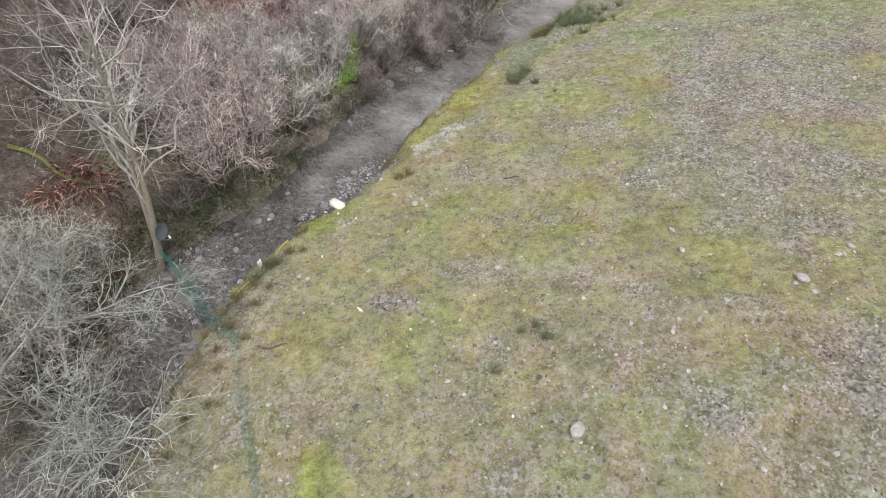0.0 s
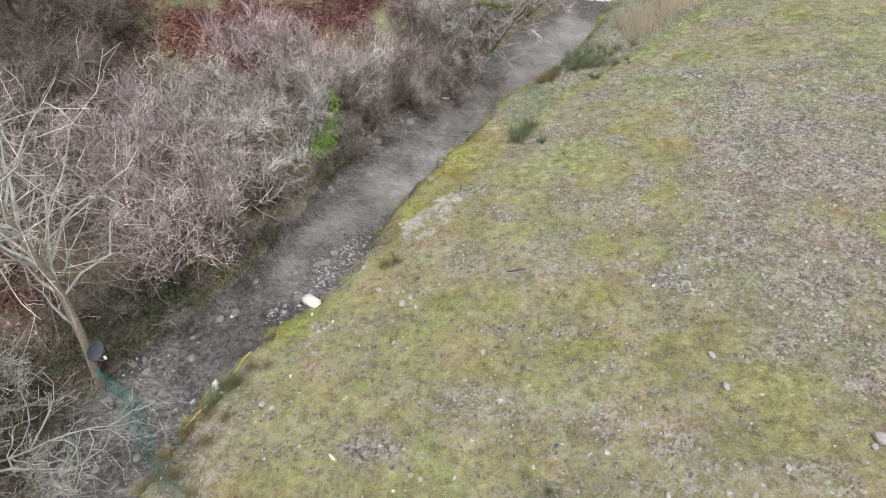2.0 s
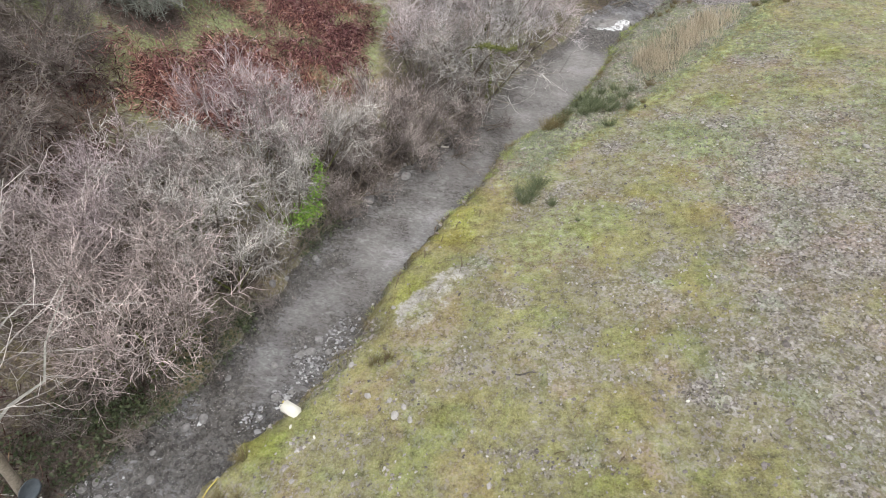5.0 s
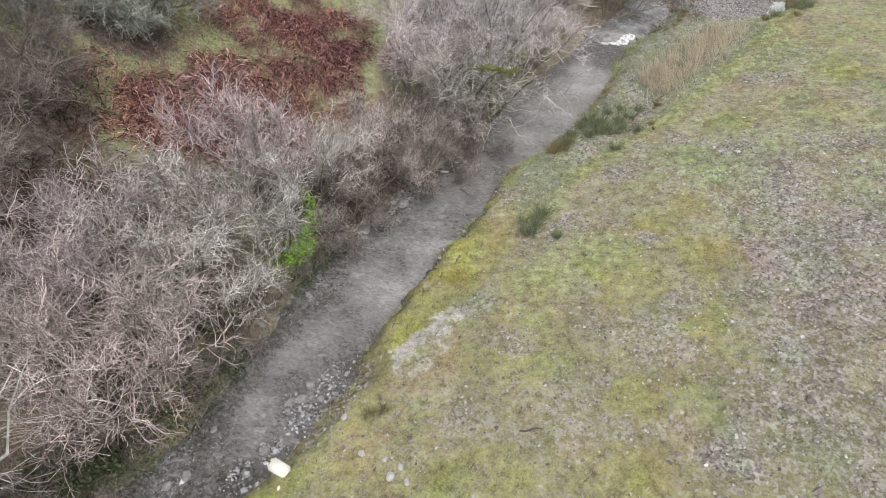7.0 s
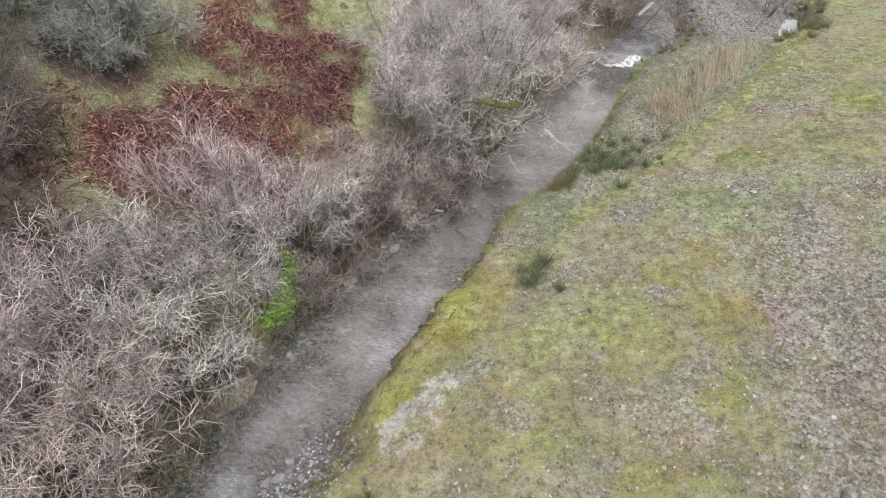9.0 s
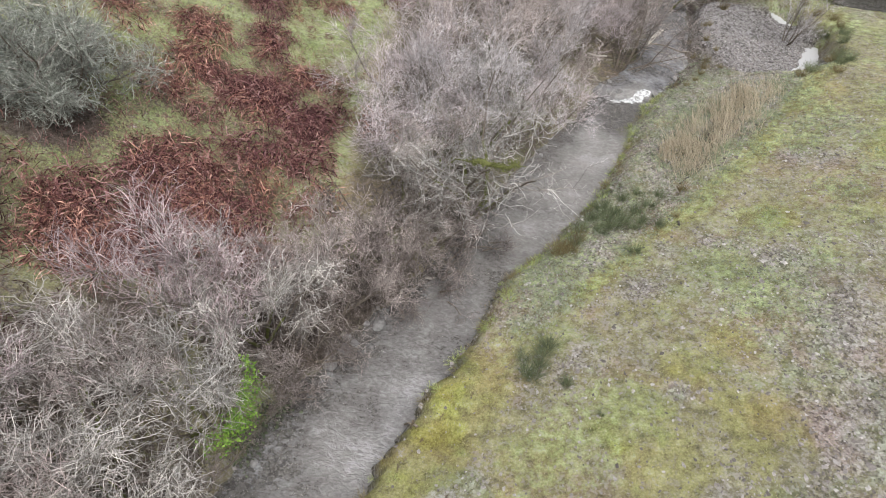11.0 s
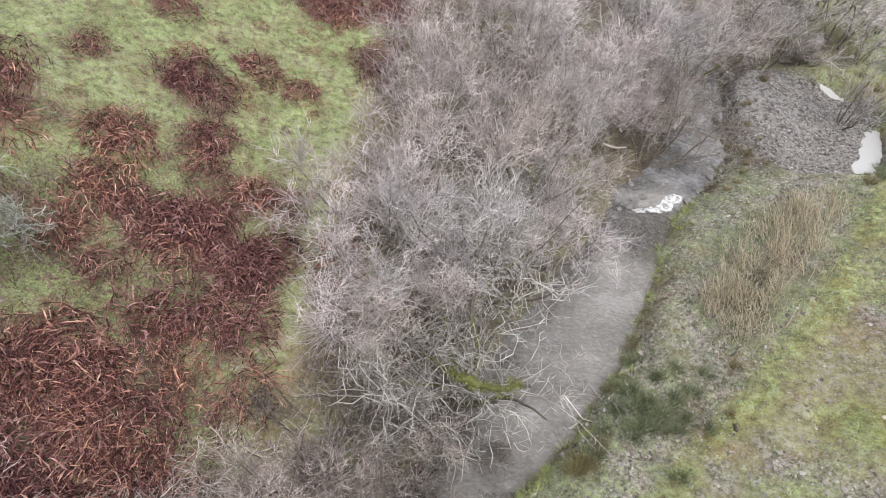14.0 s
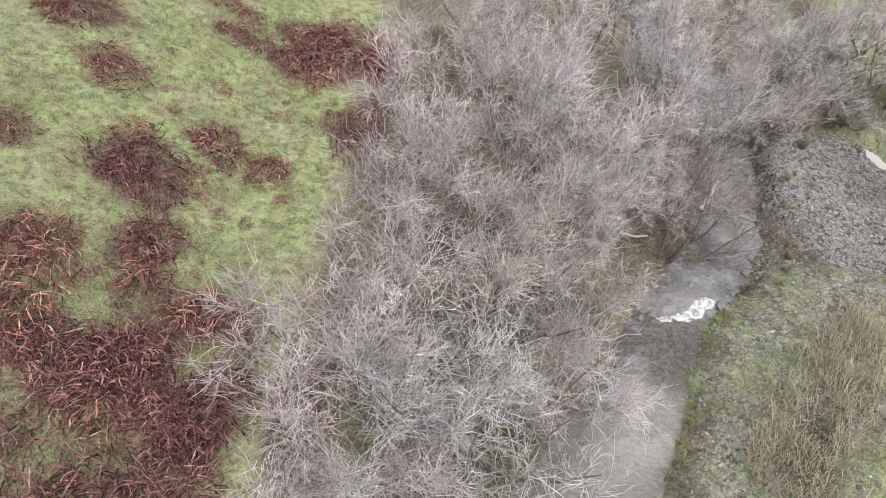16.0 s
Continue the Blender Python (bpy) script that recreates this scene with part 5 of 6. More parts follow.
def dead_stalk(x, y, h):
    """A withered upright plant: one dark stem with short side shoots."""
    r2 = np.random.default_rng(int(abs(x * 100 + y * 10)))
    p = grow(r2, np.array([[0, 0, -0.05]]), np.array([[0.05, 0, 1.0]]), np.array([h]), 5, 0.06, 0.0)
    r = taper(1, 5, [0.012], [0.006])
    s, w, rr, t, who = sprout(r2, p, r, 14, 0.3, 1.0, (20, 45), 0.2)
    p1 = grow(r2, s, w, h * 0.22 * r2.uniform(0.5, 1.2, len(s)), 3, 0.15, 0.1)
    v, q = joined([tubes(p, r, 5), tubes(p1, taper(len(s), 3, np.full(len(s), 0.004), np.full(len(s), 0.006)))])
    ob = new("dead_stalk", mesh_of("dead_stalk", v, q, None, STALK))
    ob.matrix_basis = pose(x, y, at_ground(x, y), 0, 0, 0)
    tagged(ob, "dark withered dock stalk standing upright", "plant", "withered stalks on the bank")


for x, y, h in ((1.28, 20.6, 0.7), (-0.72, 20.0, 0.65), (-0.7, 16.9, 0.6), (-0.6, 17.1, 0.45), (0.6, 19.7, 0.4), (0.35, 22.6, 0.5), (0.6, 22.2, 0.4), (1.1, 22.9, 0.4), (3.7, 14.2, 0.5), (4.25, 15.2, 0.35), (3.95, 14.0, 0.4), (-1.0, 20.3, 0.35), (1.9, 23.6, 0.35), (0.1, 21.4, 0.4), (5.1, 14.0, 0.4), (4.9, 13.7, 0.35)):
    dead_stalk(x, y, h)


def scatter(rng, n, region, weight):
    """n places in a box of the plan, thinned by a weight."""
    x0, x1, y0, y1 = region
    x, y = rng.uniform(x0, x1, n), rng.uniform(y0, y1, n)
    keep = rng.uniform(size=n) < weight(x, y)
    return x[keep], y[keep]


def blades(name, label, material, x, y, height, width, rng, each=4, spread=0.05, bend=0.6):
    """Short grass: each = blades in a tuft, one triangle a blade."""
    x, y = np.repeat(x, each) + rng.normal(size=len(x) * each) * spread, np.repeat(y, each) + rng.normal(size=len(y) * each) * spread
    z = ground(x, y) - 0.01
    n = len(x)
    p = np.stack([x, y, z], 1)
    a = rng.uniform(0, 2 * np.pi, n)
    s = np.stack([np.cos(a), np.sin(a), 0 * a], 1) * width * rng.uniform(0.6, 1.3, (n, 1))
    b = rng.uniform(0, 2 * np.pi, n)
    h = height * rng.uniform(0.5, 1.3, (n, 1))
    tip = p + np.concatenate([np.stack([np.cos(b), np.sin(b)], 1) * bend * rng.uniform(0.2, 1.2, (n, 1)), np.ones((n, 1))], 1) * h
    v = np.stack([p - s, p + s, tip], 1).reshape(-1, 3)
    ob = new(name, mesh_of(name, v, None, np.arange(n * 3).reshape(-1, 3), material))
    return tagged(ob, label, "grass", kind="stuff")


rng = np.random.default_rng(21)


def meadow_weight(x, y):
    a, b = zones(x, y)
    return np.clip(a[:, 2] - 0.3, 0, 1) * (1 - np.clip(b[:, 1], 0, 1)) * (1 - np.clip(b[:, 2], 0, 1))


def moss_weight(x, y):
    a, b = zones(x, y)
    return np.clip(a[:, 0] * 1.2 - 0.15, 0.06, 1) * (1 - np.clip(b[:, 2] * 3, 0, 1)) * (x > edges(y)[1]) * (1 - bar(x, y))


x, y = scatter(rng, 52000, (-18, -1, 24, 58), meadow_weight)
blades("meadow_grass", "short bright green grass on the far slope", BLADE, x, y, 0.085, 0.011, rng)
x, y = scatter(rng, 60000, (-6, 20, 4, 44), lambda x, y: np.clip(moss_weight(x, y) + 0.22, 0, 1) * (x > edges(y)[1]) * (1 - bar(x, y)))
blades("turf_grass", "thin yellowish grass in the mossy turf", BLADE_DRY, x, y, 0.075, 0.011, rng, 3)
x, y = scatter(rng, 46000, (3, 20, 25, 44), lambda x, y: np.clip(meadow_weight(x, y) + 0.85 * (x < np.interp(y, [25, 27.6, 31.4, 34.6, 40, 43.2], [3.6, 5.4, 9.2, 12.2, 16.2, 19.2])) * np.clip(0.35 + fbm(x, y, 0.8, 3, 64), 0, 1), 0, 1) * (x > edges(y)[1] + 0.1) * (1 - bar(x, y)))
blades("terrace_plants", "low grey-green plants among stones by the stream", BLADE_GREY, x, y, 0.07, 0.022, rng, 5, 0.06, 1.4)


def fallen(name, label, material, x, y, rng):
    """Single withered fronds lying loose: folded strips of three knots."""
    n = len(x)
    a = rng.uniform(0, 2 * np.pi, n)
    L = rng.uniform(0.15, 0.5, n)
    d = np.stack([np.cos(a), np.sin(a), 0 * a], 1)
    side = np.stack([-np.sin(a), np.cos(a), 0 * a], 1)
    foot = np.stack([x, y, ground(x, y) + 0.01], 1)
    end = foot + d * L[:, None] + side * rng.normal(size=(n, 1)) * 0.08
    end[:, 2] = ground(end[:, 0], end[:, 1]) + 0.015
    crest = (foot + end) / 2 + side * rng.normal(size=(n, 1)) * 0.05 + np.array([0, 0, 1]) * rng.uniform(0.04, 0.24, (n, 1))
    w = rng.uniform(0.004, 0.011, (n, 1))
    up = np.array([0, 0, 1.0])
    v = np.stack([foot - side * w * 0.5, foot + up * w, foot + side * w * 0.5, crest - side * w, crest + up * w * 0.8, crest + side * w, end - side * w * 0.4, end + up * w * 0.5, end + side * w * 0.4], 1)
    q = np.array([[0, 1, 4, 3], [1, 2, 5, 4], [3, 4, 7, 6], [4, 5, 8, 7]])
    me = mesh_of(name, v, (np.arange(n)[:, None, None] * 9 + q[None]), None, material)
    rgba = np.ones((n, 9, 4), np.float32)
    rgba[..., :3] = np.clip(rng.beta(1.6, 2.2, (n, 1, 1)) + rng.normal(size=(n, 9, 1)) * 0.04, 0, 1)
    me.color_attributes.new("tone", "FLOAT_COLOR", "POINT").data.foreach_set("color", rgba.ravel())
    tagged(new(name, me), label, "bracken", kind="stuff")


x, y = scatter(rng, 42000, (-15, -1.5, 25, 55), lambda x, y: np.clip(zones(x, y)[0][:, 3] * 1.1 - 0.12, 0, 1))
fallen("fallen_fronds", "loose red-brown bracken fronds strewn in the grass", BRACKEN, x, y, rng)

# the stand of dead reeds at the field's edge


def reed_weight(x, y):
    return np.clip(blob(x, y, 10.3, 35.2, 1.0, 1.9, -30) + blob(x, y, 12.1, 37.3, 1.15, 1.9, -40) + blob(x, y, 14.0, 39.5, 0.85, 1.3, -45), 0, 1) * np.clip(0.6 + 1.1 * fbm(x, y, 0.55, 2, 111), 0, 1)


x, y = scatter(rng, 16000, (8.5, 16, 32, 41.5), reed_weight)
n = len(x)
p = grow(rng, np.stack([x, y, ground(x, y) - 0.03], 1), np.stack([rng.normal(size=n) * 0.24 - 0.42, rng.normal(size=n) * 0.26, np.ones(n)], 1), 0.7 * rng.uniform(0.4, 1.15, n), 3, 0.12, -0.03)
v, q = tubes(p, taper(n, 3, np.full(n, 0.008), np.full(n, 0.005)))
tagged(new("reed_stand", mesh_of("reed_stand", v, q, None, STRAW)), "stand of pale straw-coloured dead reeds", "reeds", kind="stuff")

# ---- stones ----


def stones(name, label, x, y, size, rng, level=None, material=STONES):
    """Many small angular stones in one mesh, half sunk in the ground."""
    n = len(x)
    base = np.array([[1, 0, 0], [0.25, 0.9, 0.1], [-0.9, 0.45, 0], [-0.75, -0.6, 0.05], [0.3, -0.95, 0], [0.35, 0.1, 0.75], [-0.35, -0.1, 0.7]])
    tri = np.array([[0, 1, 5], [1, 2, 5], [2, 6, 5], [2, 3, 6], [3, 4, 6], [4, 0, 5], [4, 5, 6]])
    v = base[None] * (1 + rng.normal(size=(n, 7, 3)) * 0.22)
    sc = size[:, None, None] * np.stack([np.ones(n), rng.uniform(0.55, 0.95, n), rng.uniform(0.35, 0.8, n)], 1)[:, None]
    v = v * sc
    a = rng.uniform(0, 2 * np.pi, n)
    c, s = np.cos(a)[:, None], np.sin(a)[:, None]
    v = np.stack([v[..., 0] * c - v[..., 1] * s, v[..., 0] * s + v[..., 1] * c, v[..., 2]], -1)
    z = ground(x, y) if level is None else np.maximum(ground(x, y), level)
    v = v + np.stack([x, y, z - size * 0.12], 1)[:, None]
    t = (np.arange(n)[:, None, None] * 7 + tri[None]).reshape(-1, 3)
    return tagged(new(name, mesh_of(name, v, None, t, material)), label, "stones", kind="stuff")


def field_weight(x, y):
    a, b = zones(x, y)
    return np.clip(0.2 + 0.85 * a[:, 1] - 0.28 * a[:, 0] - 0.2 * a[:, 2] - 0.5 * b[:, 1], 0.05, 1) * (x > edges(y)[1] + 0.1) * (pool(x, y) < 0)


rng = np.random.default_rng(33)
x, y = scatter(rng, 110000, (-7, 24, 3, 46), field_weight)
stones("field_stones", "small angular grey shale stones on the field", x, y, np.exp(rng.normal(size=len(x)) * 0.38) * 0.041, rng)
x, y = scatter(rng, 22000, (11, 19, 40.5, 50), lambda x, y: bar(x, y) * smooth((x - 12.8) / 1.5) * (pool(x, y) < -0.1))
stones("gravel_bar", "grey-purple gravel bar above the fall", x, y, np.exp(rng.normal(size=len(x)) * 0.38) * 0.023, rng, None, GRAVEL)
x, y = scatter(rng, 30000, (-8.5, 0, 11, 21), lambda x, y: (blob(x, y, -2.75, 17.7, 0.6, 1.3, -32) + 0.8 * blob(x, y, -3.75, 15.9, 0.45, 1.0, -30) + 0.12 * blob(x, y, -7.4, 12.9, 0.7, 0.6)) * np.clip(0.55 + 1.2 * fbm(x, y, 0.6, 2, 175), 0, 1))
stones("beach_stones", "loose grey stones at the water's edge", x, y, np.exp(rng.normal(size=len(x)) * 0.5) * 0.036, rng, level=-1.91, material=BEACH)
x, y = scatter(rng, 14000, (-9.5, 13, 7, 47), lambda x, y: np.clip(smooth(1 - np.abs(x - edges(y)[0] - 0.05) / 0.35) * 0.55 + smooth(1 - np.abs(x - edges(y)[1]) / 0.35) * (0.4 + 0.6 * smooth((y - 23) / 2)), 0, 1) * (x > edges(y)[0] - 0.3) * (x < edges(y)[1] + 0.3) * (y < 41))
stones("bank_stones", "stones along the edges of the stream", x, y, np.exp(rng.normal(size=len(x)) * 0.5) * np.where(y > 26, 0.07, 0.055), rng)
x, y = scatter(rng, 5000, (-9.5, -2, 6, 20), lambda x, y: (x > edges(y)[0]) * (x < edges(y)[1]) * np.clip(0.25 + 0.9 * fbm(x, y, 0.9, 3, 171), 0, 1) * smooth((20 - y) / 3))
stones("riffle_stones", "dark wet stones breaking the shallow riffle", x, y, np.exp(rng.normal(size=len(x)) * 0.45) * 0.05, rng, level=-2.03, material=WET)
x, y = scatter(rng, 600, (5.5, 9, 39.5, 43.2), lambda x, y: blob(x, y, 7.1, 41.2, 0.9, 1.1) * (x < edges(y)[0] + 0.4))
stones("shingle", "pale shingle beside the fall", x, y, np.exp(rng.normal(size=len(x)) * 0.4) * 0.055, rng)


def rock_mesh(seed, material):
    """A rounded, chipped rock."""
    bm = bmesh.new()
    bmesh.ops.create_icosphere(bm, subdivisions=2, radius=1.0)
    r2 = random.Random(seed)
    off = Vector((r2.uniform(-9, 9), r2.uniform(-9, 9), r2.uniform(-9, 9)))
    for v in bm.verts:
        k = 1 + 0.32 * noise.noise(v.co * 1.1 + off) + 0.12 * noise.noise(v.co * 2.7 + off)
        v.co = Vector((v.co.x * k, v.co.y * k * 0.8, v.co.z * k * 0.6))
    return from_bm("rock", bm, material)


grey_rocks = [rock_mesh(i, ROCK) for i in range(4)]
pale_rocks = [rock_mesh(i + 10, ROCK_PALE) for i in range(4)]
rng = np.random.default_rng(44)


def rock(me, x, y, size, label, group, level=None):
    ob = new("stone", me)
    z = at_ground(x, y)
    if level is not None:
        z = max(z, level)
    ob.matrix_basis = pose(x, y, z + size * 0.15, rng.uniform(-12, 12), rng.uniform(-12, 12), rng.uniform(0, 360)) @ Matrix.Scale(size, 4)
    tagged(ob, label, "stone", group)


for x, y, s in ((10.37, 10.62, 0.19), (10.15, 10.45, 0.09), (10.5, 10.15, 0.09), (11.97, 11.77, 0.11), (7.75, 13.05, 0.11), (12.57, 16.0, 0.1), (4.3, 6.2, 0.22), (-3.55, 11.7, 0.1), (-3.26, 11.6, 0.09), (7.81, 12.09, 0.12), (9.53, 14.55, 0.09), (5.4, 12.8, 0.07),
                (-1.0, 15.84, 0.1), (-0.22, 15.25, 0.13), (0.0, 15.5, 0.1), (-0.4, 15.7, 0.09), (0.2, 15.1, 0.09), (-0.67, 19.1, 0.08), (-1.62, 16.9, 0.11), (6.74, 32.9, 0.14), (5.9, 33.2, 0.1), (13.7, 14.1, 0.1), (13.0, 21.0, 0.1), (9.0, 26.5, 0.08), (15.1, 26.0, 0.14), (14.5, 25.2, 0.1), (14.8, 27.0, 0.11), (8.4, 10.0, 0.09), (6.0, 9.4, 0.08), (-2.5, 13.4, 0.08), (11.4, 16.7, 0.09), (8.9, 17.5, 0.08)):
    rock(pale_rocks[int(rng.integers(4))], x, y, s, "pale stone lying in the mossy turf", "pale stones on the field")
for x, y, s in ((-1.8, 25.3, 0.34), (-2.3, 24.7, 0.3), (-1.0, 26.2, 0.26), (-1.4, 26.2, 0.14), (-4.03, 15.5, 0.12), (-4.0, 17.2, 0.13), (-3.05, 17.8, 0.2), (-3.3, 17.7, 0.16), (-2.87, 18.3, 0.15), (-2.5, 17.9, 0.13), (-3.7, 16.2, 0.17), (-3.3, 16.4, 0.14), (-5.5, 15.3, 0.16), (-5.9, 15.0, 0.14), (-7.9, 13.1, 0.16), (-7.4, 12.9, 0.14),
                (-7.6, 13.3, 0.12), (-6.3, 13.5, 0.13), (-3.66, 21.5, 0.14), (-3.35, 17.4, 0.1), (-1.92, 25.6, 0.2), (-4.7, 19.9, 0.15), (-4.4, 20.4, 0.12), (-6.9, 12.0, 0.12), (-7.1, 11.2, 0.15), (-6.7, 10.4, 0.13), (-7.6, 10.0, 0.12), (-5.2, 16.6, 0.12), (8.0, 40.4, 0.16), (8.6, 40.9, 0.2), (9.9, 40.7, 0.22), (10.3, 40.9, 0.2), (10.9, 41.5, 0.18), (11.5, 42.4, 0.2),
                (9.4, 41.6, 0.14), (11.9, 43.2, 0.18), (10.0, 42.6, 0.12), (8.1, 41.4, 0.16), (7.6, 40.2, 0.14), (12.3, 44.4, 0.16), (4.0, 34.2, 0.14), (4.6, 35.6, 0.12), (-6.5, 14.2, 0.1)):
    rock(grey_rocks[int(rng.integers(4))], x, y, s, "grey stone in the shallow edge of the stream", "stones in the stream", float(water_level(y)) - (0.05 if s > 0.23 else s * 0.25))


# ---- things left along the stream ----
GREY_PAINT = plain("grey_enamel", (0.07, 0.085, 0.10), (0.13, 0.15, 0.17), 10, 0.55, 0.1, 0.5)
METAL = plain("galvanised_steel", (0.35, 0.35, 0.35), (0.55, 0.55, 0.55), 12, 0.4, 0.1, 0.5, 0.8)
WHITE_PLASTIC = plain("white_plastic", (0.72, 0.70, 0.60), (0.86, 0.85, 0.78), 6, 0.45, 0.1, 0.5)
YELLOW = plain("yellow_pipe", (0.52, 0.42, 0.08), (0.70, 0.60, 0.18), 6, 0.5, 0.1, 0.5)
BLUE = plain("blue_plastic", (0.22, 0.31, 0.42), (0.45, 0.54, 0.64), 14, 0.4, 0.1, 0.5)
TEAL = plain("green_netting", (0.02, 0.14, 0.115), (0.08, 0.30, 0.25), 10, 0.6, 0.0, 0.3)
WOOD = plain("weathered_wood", (0.15, 0.12, 0.09), (0.36, 0.31, 0.25), 14, 0.85, 0.4)
WOOD_PALE = plain("bleached_wood", (0.42, 0.38, 0.32), (0.70, 0.66, 0.60), 14, 0.85, 0.4)
WOOD_DARK = plain("dark_boards", (0.045, 0.04, 0.035), (0.16, 0.145, 0.13), 14, 0.85, 0.4)
BOARD = plain("grey_boards", (0.07, 0.065, 0.062), (0.26, 0.25, 0.245), 9, 0.85, 0.4)
TIN = plain("dull_tin_roof", (0.36, 0.36, 0.38), (0.52, 0.52, 0.55), 5, 0.5, 0.1, 0.5, 0.1)


def stick_mesh(points, r0, r1, material, sides=7, seed=0):
    p = np.array(points, float)[None]
    v, q = tubes(p, taper(1, p.shape[1], [r0], [r1]), sides)
    k = len(v)
    ends = [list(range(sides))[::-1], list(range(k - sides, k))]
    tris = [[e[0], e[i], e[i + 1]] for e in ends for i in range(1, sides - 1)]
    return mesh_of("stick", v, q, tris, material, True)


def box_mesh(size, material, bevel=0.01, segments=2):
    bm = bmesh.new()
    bmesh.ops.create_cube(bm, size=1.0)
    for v in bm.verts:
        v.co = Vector((v.co.x * size[0], v.co.y * size[1], v.co.z * size[2]))
    if bevel:
        bmesh.ops.bevel(bm, geom=bm.edges[:], offset=bevel, segments=segments, affect="EDGES")
    return from_bm("box", bm, material)


def satellite_dish():
    top = new("satellite_dish")
    bm = bmesh.new()
    rings, sides = 6, 28
    rows = []
    for side, off in ((1, 0.0), (-1, -0.012)):
        for k in range(rings + 1):
            r = k / rings
            rows.append([bm.verts.new((0.27 * r * math.cos(a), 0.30 * r * math.sin(a), 0.075 * r * r + off)) for a in [2 * math.pi * i / sides for i in range(sides)]])
    for k in list(range(rings)) + list(range(rings + 1, 2 * rings + 1)):
        for i in range(sides):
            bm.faces.new((rows[k][i], rows[k][(i + 1) % sides], rows[k + 1][(i + 1) % sides], rows[k + 1][i]))
    for i in range(sides):
        bm.faces.new((rows[rings][i], rows[rings][(i + 1) % sides], rows[-1][(i + 1) % sides], rows[-1][i]))
    bmesh.ops.remove_doubles(bm, verts=bm.verts, dist=0.0005)
    part("reflector", from_bm("reflector", bm, GREY_PAINT, True), top, "dark grey oval dish")
    part("arm", stick_mesh([(0, -0.28, 0.06), (0, -0.27, 0.2), (0, -0.17, 0.38)], 0.012, 0.012, METAL), top)
    head = part("receiver", stick_mesh([(0, -0.17, 0.40), (0, -0.12, 0.36), (0, -0.09, 0.335)], 0.03, 0.035, WHITE_PLASTIC, 10), top, "white receiver head")
    part("cap", stick_mesh([(0, -0.09, 0.335), (0, -0.085, 0.33)], 0.038, 0.038, METAL, 10), head)
    part("bracket", box_mesh((0.1, 0.12, 0.1), METAL, 0.008), top, "", pose(0, 0, -0.06))
    part("pipe", stick_mesh([(0, 0, -0.06), (-0.02, 0.05, -0.3), (-0.02, 0.06, -0.42)], 0.02, 0.02, METAL), top)
    z = Vector((0.9, -0.25, 0.22)).normalized()
    up = Vector((0.0, 0.35, 1.0))
    y = (up - z * up.dot(z)).normalized()
    x = y.cross(z)
    m = Matrix((x, y, z)).transposed().to_4x4()
    top.matrix_basis = Matrix.Translation((-8.17, 12.42, -0.22)) @ m
    tagged(top, "grey satellite dish fixed to the tree's trunk", "satellite dish")


satellite_dish()


def container():
    """The white plastic can that lies on its side at the water's edge."""
    top = new("plastic_can")
    bm = bmesh.new()
    bmesh.ops.create_cube(bm, size=1.0)
    for v in bm.verts:
        v.co = Vector((v.co.x * 0.60, v.co.y * 0.36, v.co.z * 0.34))
    bmesh.ops.bevel(bm, geom=bm.edges[:], offset=0.045, segments=3, affect="EDGES")
    for v in bm.verts:
        k = 1 - 0.05 * math.cos(v.co.x * 18)
        v.co.y *= k
        v.co.z *= k
    body = part("body", from_bm("body", bm, WHITE_PLASTIC, True), top, "off-white moulded body")
    part("cap", stick_mesh([(-0.30, 0.08, 0.06), (-0.33, 0.08, 0.06), (-0.35, 0.08, 0.06)], 0.045, 0.042, YELLOW, 12), top)
    part("handle", stick_mesh([(-0.28, -0.12, 0.1), (-0.33, -0.1, 0.12), (-0.34, -0.04, 0.12), (-0.29, -0.02, 0.1)], 0.014, 0.014, WHITE_PLASTIC), top)
    top.matrix_basis = pose(-3.02, 15.42, at_ground(-2.95, 15.35) + 0.13, 8, 6, -22) @ Matrix.Scale(0.88, 4)
    tagged(top, "white plastic can lying on its side", "container")


container()


def net(points, widths, rows, cols, label, seed):
    """Loose netting: two sets of thin strands that cross, draped along a line."""
    r2 = np.random.default_rng(seed)
    line = np.array(points, float)
    t = np.linspace(0, len(line) - 1, rows)
    i = np.minimum(t.astype(int), len(line) - 2)
    f = (t - i)[:, None]
    mid = line[i] * (1 - f) + line[i + 1] * f
    w = np.interp(t, range(len(line)), widths)
    d = unit(np.gradient(mid, axis=0))
    side = np.stack([-d[:, 1], d[:, 0], 0 * t], 1)
    u = np.linspace(-1, 1, cols)
    g = mid[:, None] + side[:, None] * (w[:, None] * u[None])[..., None] + r2.normal(size=(rows, cols, 3)) * 0.02
    flat = ground(g[..., 0], g[..., 1])
    g[..., 2] = np.maximum(np.maximum(g[..., 2], flat + 0.02), water_level(g[..., 1]) + 0.015)
    a = tubes(np.swapaxes(g, 0, 1), np.full((cols, rows), 0.0034))
    b = tubes(g, np.full((rows, cols), 0.003))
    v, q = joined([a, b])
    tagged(new("netting", mesh_of("netting", v, q, None, TEAL)), label, "netting")


